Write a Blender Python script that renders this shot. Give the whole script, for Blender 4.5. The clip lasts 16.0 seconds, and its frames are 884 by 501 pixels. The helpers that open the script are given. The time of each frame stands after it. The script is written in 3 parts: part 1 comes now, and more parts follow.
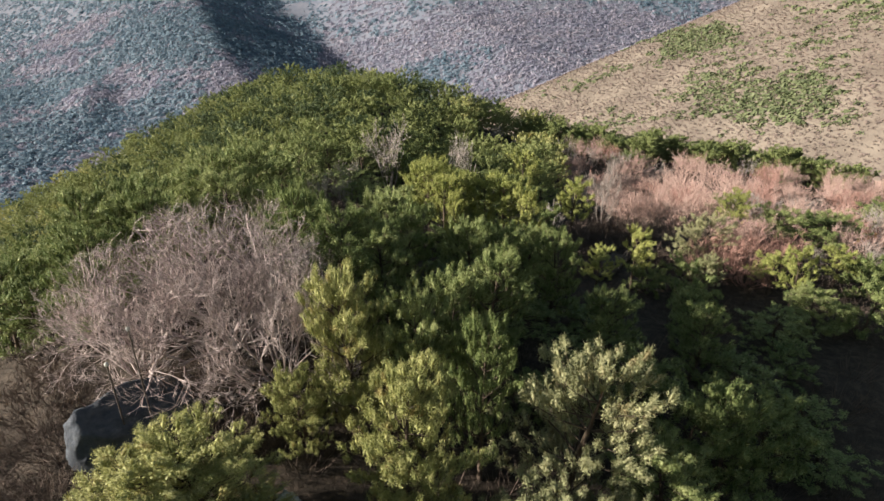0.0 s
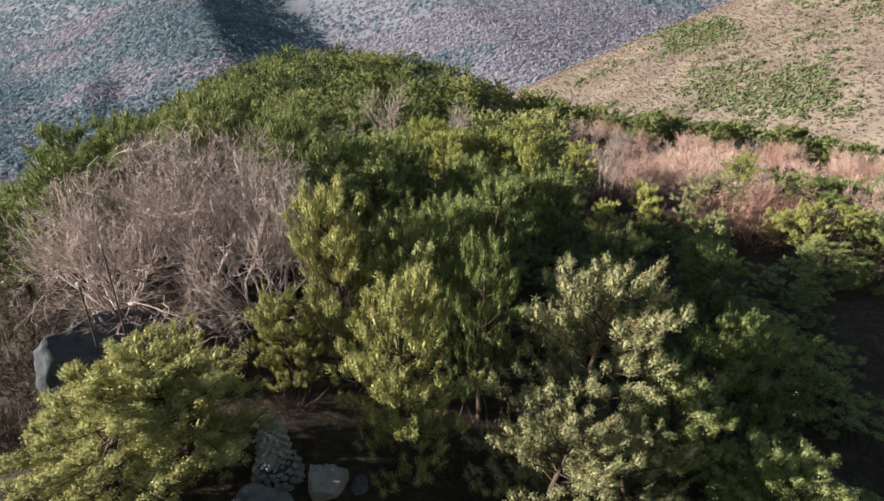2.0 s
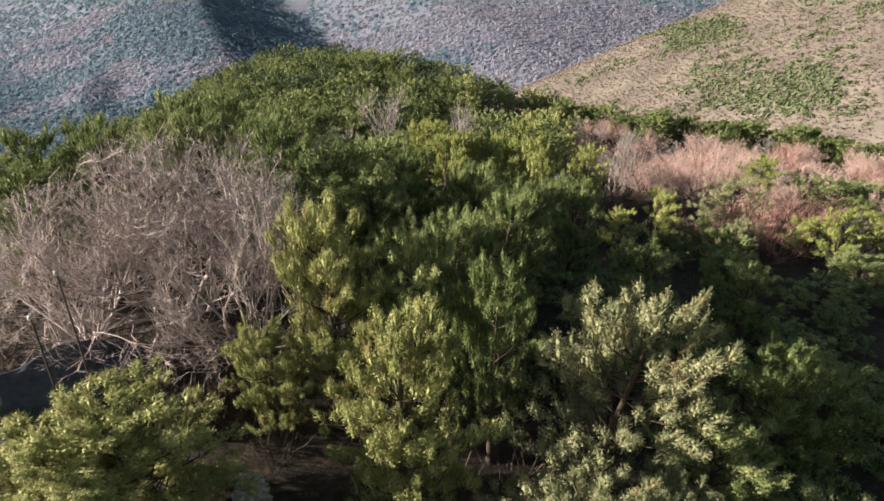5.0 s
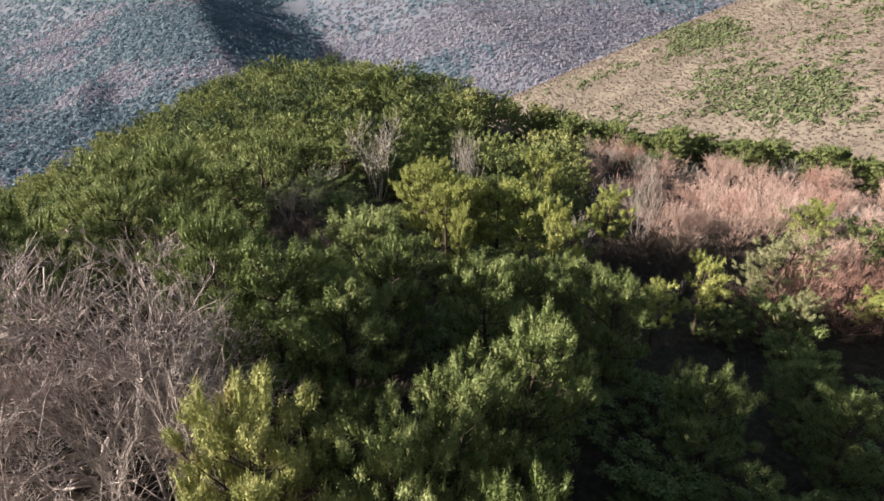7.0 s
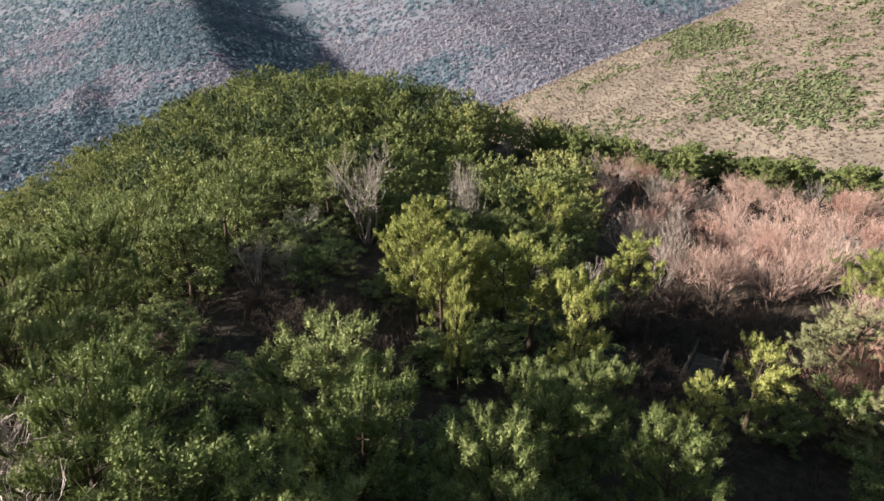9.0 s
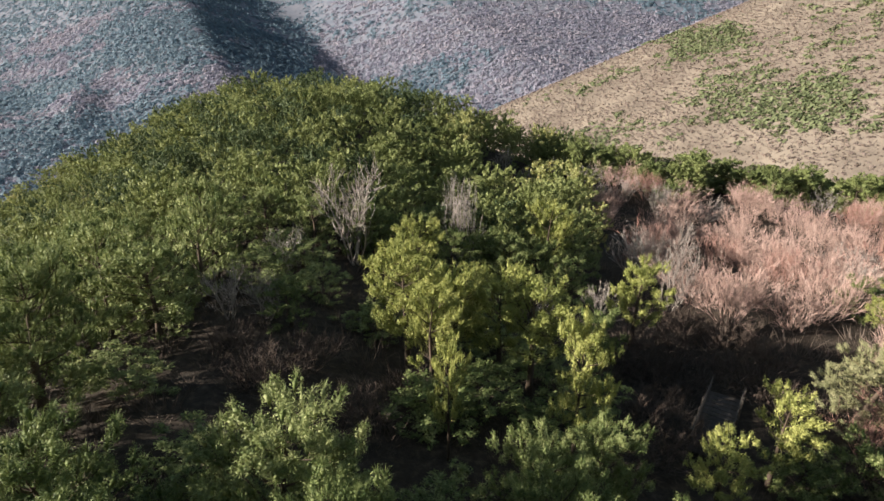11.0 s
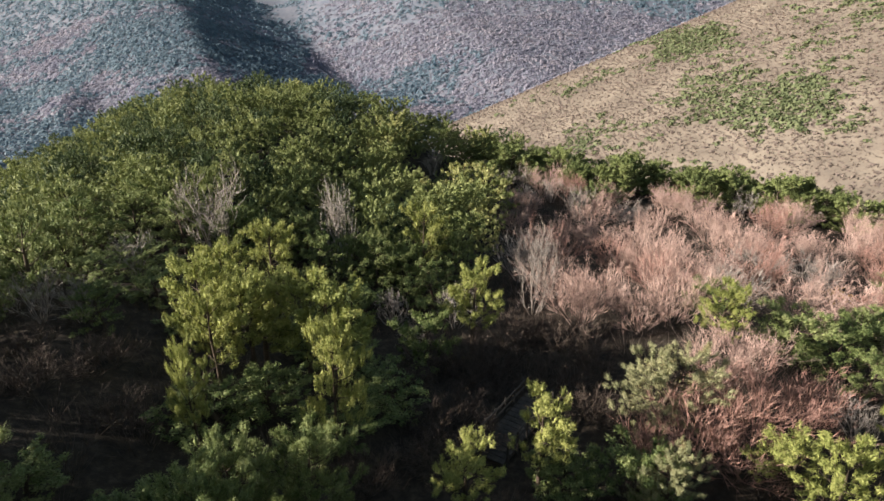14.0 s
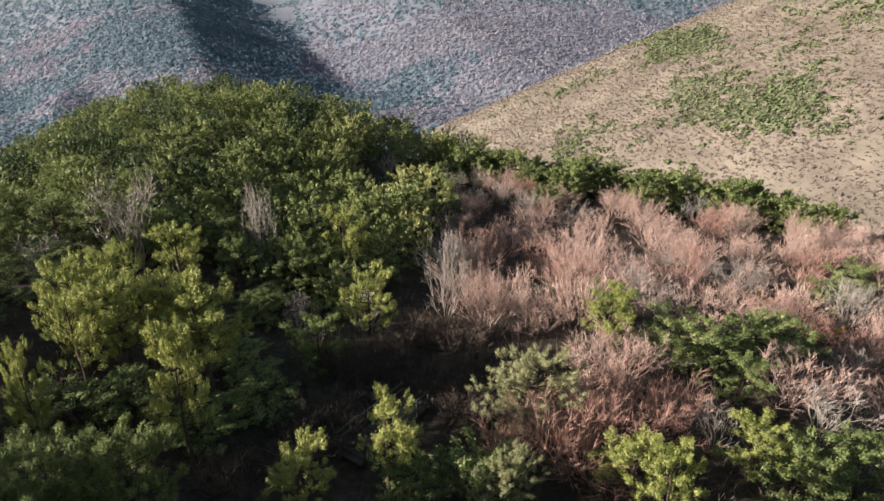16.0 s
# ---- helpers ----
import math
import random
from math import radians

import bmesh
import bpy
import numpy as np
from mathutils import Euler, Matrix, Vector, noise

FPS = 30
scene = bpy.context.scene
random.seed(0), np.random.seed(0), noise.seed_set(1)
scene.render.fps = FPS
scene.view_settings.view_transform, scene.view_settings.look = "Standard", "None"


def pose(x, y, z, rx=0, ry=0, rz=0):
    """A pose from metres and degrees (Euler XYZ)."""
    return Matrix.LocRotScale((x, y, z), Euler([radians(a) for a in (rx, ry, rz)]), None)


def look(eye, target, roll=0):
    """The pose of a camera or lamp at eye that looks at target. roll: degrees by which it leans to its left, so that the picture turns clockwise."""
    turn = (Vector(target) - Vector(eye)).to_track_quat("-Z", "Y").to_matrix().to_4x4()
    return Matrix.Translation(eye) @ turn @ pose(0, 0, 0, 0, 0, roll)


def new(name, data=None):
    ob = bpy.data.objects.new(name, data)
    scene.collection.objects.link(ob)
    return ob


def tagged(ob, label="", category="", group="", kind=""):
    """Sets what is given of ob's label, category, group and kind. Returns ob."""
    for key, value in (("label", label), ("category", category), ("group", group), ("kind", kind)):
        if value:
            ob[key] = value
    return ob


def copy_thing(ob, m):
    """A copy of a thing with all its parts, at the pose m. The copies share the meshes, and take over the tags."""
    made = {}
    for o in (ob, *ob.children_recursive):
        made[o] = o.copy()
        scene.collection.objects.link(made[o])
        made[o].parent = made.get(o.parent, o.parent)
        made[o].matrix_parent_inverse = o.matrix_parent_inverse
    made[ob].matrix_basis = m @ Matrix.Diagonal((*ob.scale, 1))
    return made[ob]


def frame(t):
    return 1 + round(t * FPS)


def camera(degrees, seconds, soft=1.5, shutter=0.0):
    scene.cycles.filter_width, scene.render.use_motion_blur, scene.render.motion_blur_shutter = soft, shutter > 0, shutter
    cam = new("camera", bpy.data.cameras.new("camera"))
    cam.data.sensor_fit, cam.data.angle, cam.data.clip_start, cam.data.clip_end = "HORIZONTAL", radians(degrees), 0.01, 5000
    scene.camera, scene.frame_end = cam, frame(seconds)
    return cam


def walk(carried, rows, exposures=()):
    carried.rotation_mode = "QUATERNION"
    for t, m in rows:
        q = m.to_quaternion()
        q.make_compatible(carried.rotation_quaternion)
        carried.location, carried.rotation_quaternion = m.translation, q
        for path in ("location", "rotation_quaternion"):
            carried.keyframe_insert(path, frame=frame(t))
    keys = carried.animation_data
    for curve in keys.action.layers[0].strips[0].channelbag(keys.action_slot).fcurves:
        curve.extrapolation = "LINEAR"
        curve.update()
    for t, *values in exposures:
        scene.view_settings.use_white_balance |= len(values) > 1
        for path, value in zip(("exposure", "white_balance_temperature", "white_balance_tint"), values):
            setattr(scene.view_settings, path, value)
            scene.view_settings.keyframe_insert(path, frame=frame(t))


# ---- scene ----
import functools

cam = camera(72.0, 16.0)
TILT = -26.0
ROWS = [
    (0.0, 0.0, 0.0, 0.0, 0.0, -0.0, -0.0),
    (0.5, -0.022, -0.029, -0.931, 0.027, -0.007, -0.0),
    (1.0, 0.076, -0.005, -1.804, 0.027, 0.014, -0.02),
    (1.5, 0.126, 0.022, -2.682, 0.034, 0.0, -0.04),
    (2.0, 0.14, 0.051, -3.349, 0.047, -0.027, -0.06),
    (2.5, 0.122, 0.004, -3.823, 0.068, -0.061, -0.08),
    (3.0, 0.079, -0.06, -4.16, 0.075, -0.081, -0.1),
    (5.5, -0.043, 4.617, -3.626, 0.075, -0.149, 0.05),
    (6.0, -0.022, 6.727, -3.445, 0.068, -0.122, 0.03),
    (6.5, -0.014, 8.829, -3.281, 0.075, -0.081, 0.02),
    (7.0, -0.004, 10.838, -3.099, 0.081, -0.061, 0.06),
    (7.5, 0.065, 12.77, -2.944, 0.095, -0.034, 0.08),
    (8.0, 0.137, 14.629, -2.829, 0.061, -0.014, 0.11),
    (8.5, 0.191, 16.446, -2.73, 0.034, -0.007, 0.12),
    (9.0, 0.227, 18.051, -2.664, 0.014, 0.014, 0.15),
    (11.5, 1.069, 21.243, -2.579, -0.041, 0.203, 0.33),
    (12.0, 2.25, 21.248, -2.665, -0.02, 0.23, 0.45),
    (12.5, 4.01, 21.253, -2.631, -0.0, 0.257, 0.52),
    (13.0, 6.091, 21.21, -2.586, -0.014, 0.264, 0.56),
    (13.5, 8.114, 21.119, -2.566, -0.041, 0.285, 0.53),
    (14.0, 10.08, 21.032, -2.515, -0.061, 0.305, 0.49),
    (14.5, 11.837, 20.952, -2.461, -0.054, 0.325, 0.47),
    (15.0, 13.586, 20.901, -2.396, -0.054, 0.339, 0.42),
    (15.5, 15.016, 20.788, -2.276, -0.041, 0.346, 0.38),
    (16.0, 16.232, 20.671, -2.187, -0.047, 0.339, 0.33),
]
walk(cam, [(t, pose(x, y, z, TILT, 0, 0) @ pose(0, 0, 0, 90 + pitch, roll, yaw)) for t, x, y, z, yaw, pitch, roll in ROWS])

# ---- world and sun ----
SUN_AZ, SUN_EL = -98.0, 19.0          # degrees; azimuth clockwise from +y
world = bpy.data.worlds.new("sky")
scene.world = world
world.use_nodes = True
wn = world.node_tree.nodes
sky = wn.new("ShaderNodeTexSky")
sky.sky_type = "NISHITA"
sky.sun_disc = False
sky.sun_elevation, sky.sun_rotation = radians(SUN_EL), radians(SUN_AZ)
sky.air_density, sky.dust_density = 1.7, 0.8
wn["Background"].inputs[1].default_value = 0.038
world.node_tree.links.new(sky.outputs[0], wn["Background"].inputs[0])
sun_data = bpy.data.lights.new("sun", "SUN")
sun_data.energy, sun_data.angle, sun_data.color = 5.0, radians(0.6), (1.0, 0.92, 0.80)
sun = new("sun", sun_data)
to_sun = Vector((math.sin(radians(SUN_AZ)) * math.cos(radians(SUN_EL)), math.cos(radians(SUN_AZ)) * math.cos(radians(SUN_EL)), math.sin(radians(SUN_EL))))
sun.matrix_world = look(to_sun * 60, (0, 0, 0))
scene.view_settings.exposure = 1.42


# ---- materials ----
def material(name, rough=0.8):
    m = bpy.data.materials.new(name)
    m.use_nodes = True
    nt = m.node_tree
    b = nt.nodes["Principled BSDF"]
    b.inputs["Roughness"].default_value = rough
    b.inputs["Specular IOR Level"].default_value = 0.25
    return m, nt, b


def noise_tex(nt, scale, detail=4.0, coords="Object", rough=0.55, stretch=None):
    tc = nt.nodes.new("ShaderNodeTexCoord")
    n = nt.nodes.new("ShaderNodeTexNoise")
    n.inputs["Scale"].default_value, n.inputs["Detail"].default_value, n.inputs["Roughness"].default_value = scale, detail, rough
    out = tc.outputs[coords]
    if stretch:
        mp = nt.nodes.new("ShaderNodeMapping")
        mp.inputs["Scale"].default_value = stretch
        nt.links.new(out, mp.inputs[0])
        out = mp.outputs[0]
    nt.links.new(out, n.inputs[0])
    return n.outputs["Fac"]


def ramp(nt, fac, stops):
    r = nt.nodes.new("ShaderNodeValToRGB")
    el = r.color_ramp.elements
    while len(el) < len(stops):
        el.new(0.5)
    for e, (p, c) in zip(el, stops):
        e.position, e.color = p, (*c, 1)
    nt.links.new(fac, r.inputs[0])
    return r.outputs[0]


def mix(nt, fac, a, b, how="MIX"):
    m = nt.nodes.new("ShaderNodeMix")
    m.data_type, m.blend_type = "RGBA", how
    for value, sock in ((fac, m.inputs[0]), (a, m.inputs[6]), (b, m.inputs[7])):
        if isinstance(value, (int, float)):
            sock.default_value = value
        elif isinstance(value, tuple):
            sock.default_value = (*value, 1)
        else:
            nt.links.new(value, sock)
    return m.outputs[2]


def math_node(nt, op, a, b):
    m = nt.nodes.new("ShaderNodeMath")
    m.operation = op
    for value, sock in ((a, m.inputs[0]), (b, m.inputs[1])):
        if isinstance(value, (int, float)):
            sock.default_value = value
        else:
            nt.links.new(value, sock)
    return m.outputs[0]


def bump(nt, b, fac, strength, dist):
    n = nt.nodes.new("ShaderNodeBump")
    n.inputs["Strength"].default_value, n.inputs["Distance"].default_value = strength, dist
    nt.links.new(fac, n.inputs["Height"])
    nt.links.new(n.outputs[0], b.inputs["Normal"])


def foliage(name, dark, mid, tip, patch=1.6, see_through=0.22, dry=None, speck=0.3):
    """Needles or leaves: colour by clump, by tree and by blade, and light that shines through."""
    m, nt, b = material(name, 0.62)
    info = nt.nodes.new("ShaderNodeObjectInfo")
    geo = nt.nodes.new("ShaderNodeNewGeometry")
    f = noise_tex(nt, patch, 3.0)
    f = math_node(nt, "ADD", math_node(nt, "MULTIPLY", f, 0.75), math_node(nt, "MULTIPLY", geo.outputs["Random Per Island"], speck))
    f = math_node(nt, "ADD", f, math_node(nt, "MULTIPLY", info.outputs["Random"], 0.18))
    col = ramp(nt, f, [(0.30, dark), (0.58, mid), (0.86, tip)])
    if dry:
        d = ramp(nt, noise_tex(nt, patch * 0.9, 2.0), [(0.60, (0, 0, 0)), (0.70, (1, 1, 1))])
        col = mix(nt, math_node(nt, "MULTIPLY", d, 0.6), col, dry)
    nt.links.new(col, b.inputs["Base Color"])
    t = nt.nodes.new("ShaderNodeBsdfTranslucent")
    nt.links.new(col, t.inputs[0])
    s = nt.nodes.new("ShaderNodeMixShader")
    s.inputs[0].default_value = see_through
    nt.links.new(b.outputs[0], s.inputs[1])
    nt.links.new(t.outputs[0], s.inputs[2])
    nt.links.new(s.outputs[0], nt.nodes["Material Output"].inputs[0])
    return m


def bark(name, dark, light, scale=3.0):
    m, nt, b = material(name, 0.85)
    info = nt.nodes.new("ShaderNodeObjectInfo")
    geo = nt.nodes.new("ShaderNodeNewGeometry")
    f = math_node(nt, "ADD", math_node(nt, "MULTIPLY", noise_tex(nt, scale, 5.0), 0.7), math_node(nt, "MULTIPLY", geo.outputs["Random Per Island"], 0.3))
    f = math_node(nt, "ADD", f, math_node(nt, "MULTIPLY", info.outputs["Random"], 0.1))
    nt.links.new(ramp(nt, f, [(0.35, dark), (0.75, light)]), b.inputs["Base Color"])
    bump(nt, b, noise_tex(nt, scale * 9, 4.0), 0.5, 0.02)
    return m


PINE = foliage("pine_needles", (0.060, 0.092, 0.032), (0.170, 0.209, 0.072), (0.339, 0.358, 0.162))
PINE_YELLOW = foliage("yellow_pine_needles", (0.137, 0.156, 0.055), (0.308, 0.315, 0.117), (0.504, 0.481, 0.229), dry=(0.30, 0.20, 0.08))
PINE_GREY = foliage("grey_pine_needles", (0.136, 0.150, 0.076), (0.288, 0.290, 0.150), (0.395, 0.373, 0.221), dry=(0.26, 0.19, 0.10))
PINE_BRIGHT = foliage("bright_pine_needles", (0.127, 0.155, 0.044), (0.286, 0.306, 0.092), (0.454, 0.446, 0.160))
PINE_BARK = bark("pine_bark", (0.035, 0.026, 0.020), (0.105, 0.075, 0.055))
TREE_TWIG = bark("pale_twigs", (0.20, 0.152, 0.150), (0.60, 0.505, 0.490))
GREY_TWIG = bark("grey_twigs", (0.24, 0.200, 0.185), (0.46, 0.405, 0.37))
PINK_TWIG = bark("pinkish_twigs", (0.308, 0.198, 0.174), (0.545, 0.390, 0.340))
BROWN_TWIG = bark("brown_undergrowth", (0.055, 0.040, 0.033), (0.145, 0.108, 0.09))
RED_TWIG = bark("reddish_twigs", (0.25, 0.135, 0.115), (0.46, 0.275, 0.230))
PINE_WOOD = foliage("hill_pine_needles", (0.123, 0.152, 0.057), (0.213, 0.242, 0.090), (0.301, 0.315, 0.133), patch=0.33, speck=0.14)
PINE_DARK = foliage("dark_pine_needles", (0.040, 0.064, 0.030), (0.085, 0.115, 0.050), (0.150, 0.170, 0.075), patch=0.4)
ORANGE = foliage("orange_leaves", (0.22, 0.11, 0.03), (0.42, 0.25, 0.06), (0.58, 0.40, 0.12), patch=2.0)
STRAW = foliage("dry_grass", (0.144, 0.113, 0.096), (0.200, 0.158, 0.136), (0.255, 0.206, 0.172), patch=0.3, see_through=0.2)
HILL_BRUSH = foliage("hill_brush", (0.156, 0.118, 0.108), (0.200, 0.156, 0.139), (0.245, 0.194, 0.170), patch=0.1, see_through=0.35)
LEAF_GREEN = foliage("shrub_leaves", (0.079, 0.099, 0.050), (0.121, 0.143, 0.071), (0.173, 0.190, 0.100), patch=0.2)
# far woods: distance haze is put into the base colours as blue-grey
HAZY_CONIFERS = foliage("hazed_conifers", (0.110, 0.177, 0.238), (0.155, 0.223, 0.284), (0.210, 0.276, 0.328), patch=0.03, see_through=0.45)
HAZY_BARE_WOODS = foliage("far_bare_woods", (0.210, 0.213, 0.289), (0.278, 0.270, 0.345), (0.370, 0.338, 0.389), patch=0.03, see_through=0.45)


def ground_material():
    m, nt, b = material("hill_ground", 0.95)
    geo = nt.nodes.new("ShaderNodeNewGeometry")
    sep = nt.nodes.new("ShaderNodeSeparateXYZ")
    nt.links.new(geo.outputs["Position"], sep.inputs[0])
    fine, broad = noise_tex(nt, 2.2, 8.0, rough=0.7), noise_tex(nt, 0.12, 4.0)
    # brown leaf litter, its tone lowered to stand for shade in the gaps
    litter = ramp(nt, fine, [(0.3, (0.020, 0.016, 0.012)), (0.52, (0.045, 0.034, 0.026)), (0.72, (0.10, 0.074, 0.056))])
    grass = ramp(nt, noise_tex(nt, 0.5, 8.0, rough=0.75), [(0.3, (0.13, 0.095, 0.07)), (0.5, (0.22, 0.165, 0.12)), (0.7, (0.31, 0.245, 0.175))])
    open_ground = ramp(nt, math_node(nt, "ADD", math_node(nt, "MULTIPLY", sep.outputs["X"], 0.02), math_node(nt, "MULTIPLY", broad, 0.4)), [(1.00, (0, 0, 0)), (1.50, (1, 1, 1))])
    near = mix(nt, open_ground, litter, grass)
    hill = ramp(nt, noise_tex(nt, 0.035, 9.0, rough=0.68), [(0.36, (0.140, 0.114, 0.094)), (0.50, (0.190, 0.156, 0.128)), (0.64, (0.240, 0.200, 0.162))])
    hill = mix(nt, ramp(nt, noise_tex(nt, 0.013, 7.0, rough=0.62), [(0.60, (0, 0, 0)), (0.72, (1, 1, 1))]), hill, (0.150, 0.142, 0.092))
    # floor of the far woods: haze of distance coloured in, hence the blue
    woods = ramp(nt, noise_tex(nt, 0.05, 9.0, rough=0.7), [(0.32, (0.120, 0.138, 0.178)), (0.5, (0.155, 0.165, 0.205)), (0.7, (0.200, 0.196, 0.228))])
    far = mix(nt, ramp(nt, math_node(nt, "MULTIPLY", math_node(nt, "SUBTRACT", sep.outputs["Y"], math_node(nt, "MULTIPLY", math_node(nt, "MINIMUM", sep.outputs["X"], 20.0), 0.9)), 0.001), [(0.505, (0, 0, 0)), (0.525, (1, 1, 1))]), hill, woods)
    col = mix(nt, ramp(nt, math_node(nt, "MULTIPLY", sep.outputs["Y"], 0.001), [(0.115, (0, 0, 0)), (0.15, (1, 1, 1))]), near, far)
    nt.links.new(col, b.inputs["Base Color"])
    bump(nt, b, noise_tex(nt, 0.9, 8.0, rough=0.7), 0.8, 0.25)
    return m


def stone_material(name, dark, light):
    m, nt, b = material(name, 0.9)
    info = nt.nodes.new("ShaderNodeObjectInfo")
    f = math_node(nt, "ADD", math_node(nt, "MULTIPLY", noise_tex(nt, 2.4, 9.0, rough=0.7), 0.85), math_node(nt, "MULTIPLY", info.outputs["Random"], 0.2))
    col = ramp(nt, f, [(0.3, dark), (0.62, light), (0.95, (0.42, 0.41, 0.39))])
    moss = ramp(nt, noise_tex(nt, 5.0, 5.0), [(0.60, (0, 0, 0)), (0.72, (1, 1, 1))])
    nt.links.new(mix(nt, math_node(nt, "MULTIPLY", moss, 0.6), col, (0.09, 0.09, 0.075)), b.inputs["Base Color"])
    bump(nt, b, noise_tex(nt, 4.0, 9.0, rough=0.75), 1.0, 0.14)
    return m


GROUND = ground_material()
# pale stone, lightened further in place of sunlight that the pines block
CAIRN_STONE = stone_material("pale_cairn_stone", (0.35, 0.35, 0.345), (0.62, 0.61, 0.59))
GREY_STONE = stone_material("grey_stone", (0.10, 0.106, 0.118), (0.24, 0.245, 0.255))
# dark and bluish: the large boulder's shade is put into this stone colour
STONE = stone_material("shade_toned_stone", (0.032, 0.038, 0.050), (0.090, 0.100, 0.118))
WOOD = bark("weathered_wood", (0.035, 0.030, 0.028), (0.105, 0.088, 0.078), 4.0)


# ---- mesh builders ----
rng = np.random.default_rng(7)


def mesh_object(name, verts, faces, mat, parent=None, label="", smooth=False):
    me = bpy.data.meshes.new(name)
    verts = np.asarray(verts, dtype=np.float32)
    faces = np.asarray(faces, dtype=np.int32)
    n, k = faces.shape
    me.vertices.add(len(verts))
    me.vertices.foreach_set("co", verts.ravel())
    me.loops.add(n * k)
    me.loops.foreach_set("vertex_index", faces.ravel())
    me.polygons.add(n)
    me.polygons.foreach_set("loop_start", np.arange(0, n * k, k, dtype=np.int32))
    if smooth:
        me.polygons.foreach_set("use_smooth", np.ones(n, dtype=bool))
    me.update(calc_edges=True)
    me.validate()
    me.materials.append(mat)
    ob = new(name, me)
    ob.parent = parent
    if label:
        tagged(ob, label)
    return ob


def unit(v):
    return v / np.maximum(np.linalg.norm(v, axis=-1, keepdims=True), 1e-9)


def tubes(paths, sides=4):
    """One mesh of many tapered tubes; a path is (points n x 3, radii n)."""
    vs, fs, base = [], [], 0
    for pts, rad in paths:
        pts = np.asarray(pts, float)
        d = unit(np.gradient(pts, axis=0))
        ref = np.array([0.31, 0.17, 0.93]) if abs(d[0][2]) < 0.9 else np.array([0.93, 0.31, 0.17])
        u = unit(np.cross(d, ref))
        w = np.cross(d, u)
        a = np.arange(sides) * 2 * np.pi / sides
        ring = pts[:, None] + (u[:, None] * np.cos(a)[None, :, None] + w[:, None] * np.sin(a)[None, :, None]) * np.asarray(rad)[:, None, None]
        n = len(pts)
        vs.append(ring.reshape(-1, 3))
        i, j = np.meshgrid(np.arange(n - 1), np.arange(sides), indexing="ij")
        p, q = base + i * sides + j, base + i * sides + (j + 1) % sides
        fs.append(np.stack([p, q, q + sides, p + sides], -1).reshape(-1, 4))
        base += n * sides
    return np.concatenate(vs), np.concatenate(fs)


def splinters(paths):
    """One mesh of thin twigs, a sliver each."""
    a = np.array([p[0][0] for p in paths])
    b = np.array([p[0][-1] for p in paths])
    w = np.array([p[1][0] for p in paths])[:, None] * 1.25
    side = unit(np.cross(b - a, np.random.default_rng(len(paths)).normal(size=a.shape))) * w
    return np.stack([a + side, b, a - side], 1).reshape(-1, 3), np.arange(3 * len(a)).reshape(-1, 3)


def joined(*pairs):
    """Quads and triangles in one mesh, as triangles."""
    vs, fs, base = [], [], 0
    for v, f in pairs:
        if f.shape[1] == 4:
            f = np.concatenate([f[:, :3], f[:, [0, 2, 3]]])
        vs.append(v), fs.append(f + base)
        base += len(v)
    return np.concatenate(vs), np.concatenate(fs)


def plumes(points, axes, lengths, count, needle, width, r):
    """Puffs of needles round the end of each shoot: ragged sprays that close an egg-shaped hull, and slim blades that stand out of it."""
    n = len(points)
    ax = unit(axes)[:, None]
    hull = int(count * 0.5)
    long = lengths[:, None, None]
    d = unit(r.normal(size=(n, hull, 3)) + ax * 0.35)
    up = (d * ax).sum(-1, keepdims=True)
    deep = 0.72 + 0.34 * r.random((n, hull, 1))
    at = points[:, None] + ax * long * 0.62 + ((d - ax * up) * needle * 0.78 + ax * up * (long * 0.42 + needle * 0.5)) * deep
    face = unit(d + 0.42 * r.normal(size=(n, hull, 3)))
    u = unit(np.cross(face, unit(r.normal(size=(n, hull, 3)))))
    w = np.cross(face, u)
    size = width * (1.7 + 2.0 * r.random((n, hull, 1)))
    sheets = np.stack([at + u * size * 1.5, at - u * size * 0.8 + w * size * 0.7, at - u * size * 0.7 - w * size * 0.8], 2).reshape(-1, 3)
    spikes = count - hull
    rand = unit(r.normal(size=(n, spikes, 3)))
    side = unit(rand - ax * (rand * ax).sum(-1, keepdims=True))
    along = 1 - r.random((n, spikes, 1)) ** 1.25
    lean = 1.25 - 0.95 * along + 0.22 * r.normal(size=(n, spikes, 1))
    way = ax * np.cos(lean) + side * np.sin(lean)
    root = points[:, None] + ax * along * long
    tip = root + way * needle * (0.95 + 0.5 * r.random((n, spikes, 1)))
    wide = unit(np.cross(way, side + ax) + 0.9 * r.normal(size=(n, spikes, 3))) * width
    blades = np.stack([tip, root + wide, root - wide], 2).reshape(-1, 3)
    return np.concatenate([sheets, blades]), np.arange(n * count * 3).reshape(-1, 3)


def cores(points, axes, lengths, radius, r):
    """The dense dark middle of each shoot: a slim spindle."""
    n = len(points)
    ax = unit(axes)
    u = unit(np.cross(ax, unit(r.normal(size=(n, 3)))))
    w = np.cross(ax, u)
    mid = points + ax * lengths[:, None] * 0.6
    ring = [mid + (u * c + w * q) * radius for c, q in ((1, 0), (-0.5, 0.87), (-0.5, -0.87))]
    v = np.stack([points - ax * 0.05, *ring, points + ax * lengths[:, None] * 1.1], 1).reshape(-1, 3)
    f = np.array([(0, 2, 1), (0, 3, 2), (0, 1, 3), (4, 1, 2), (4, 2, 3), (4, 3, 1)])
    return v, (f[None] + 5 * np.arange(n)[:, None, None]).reshape(-1, 3)


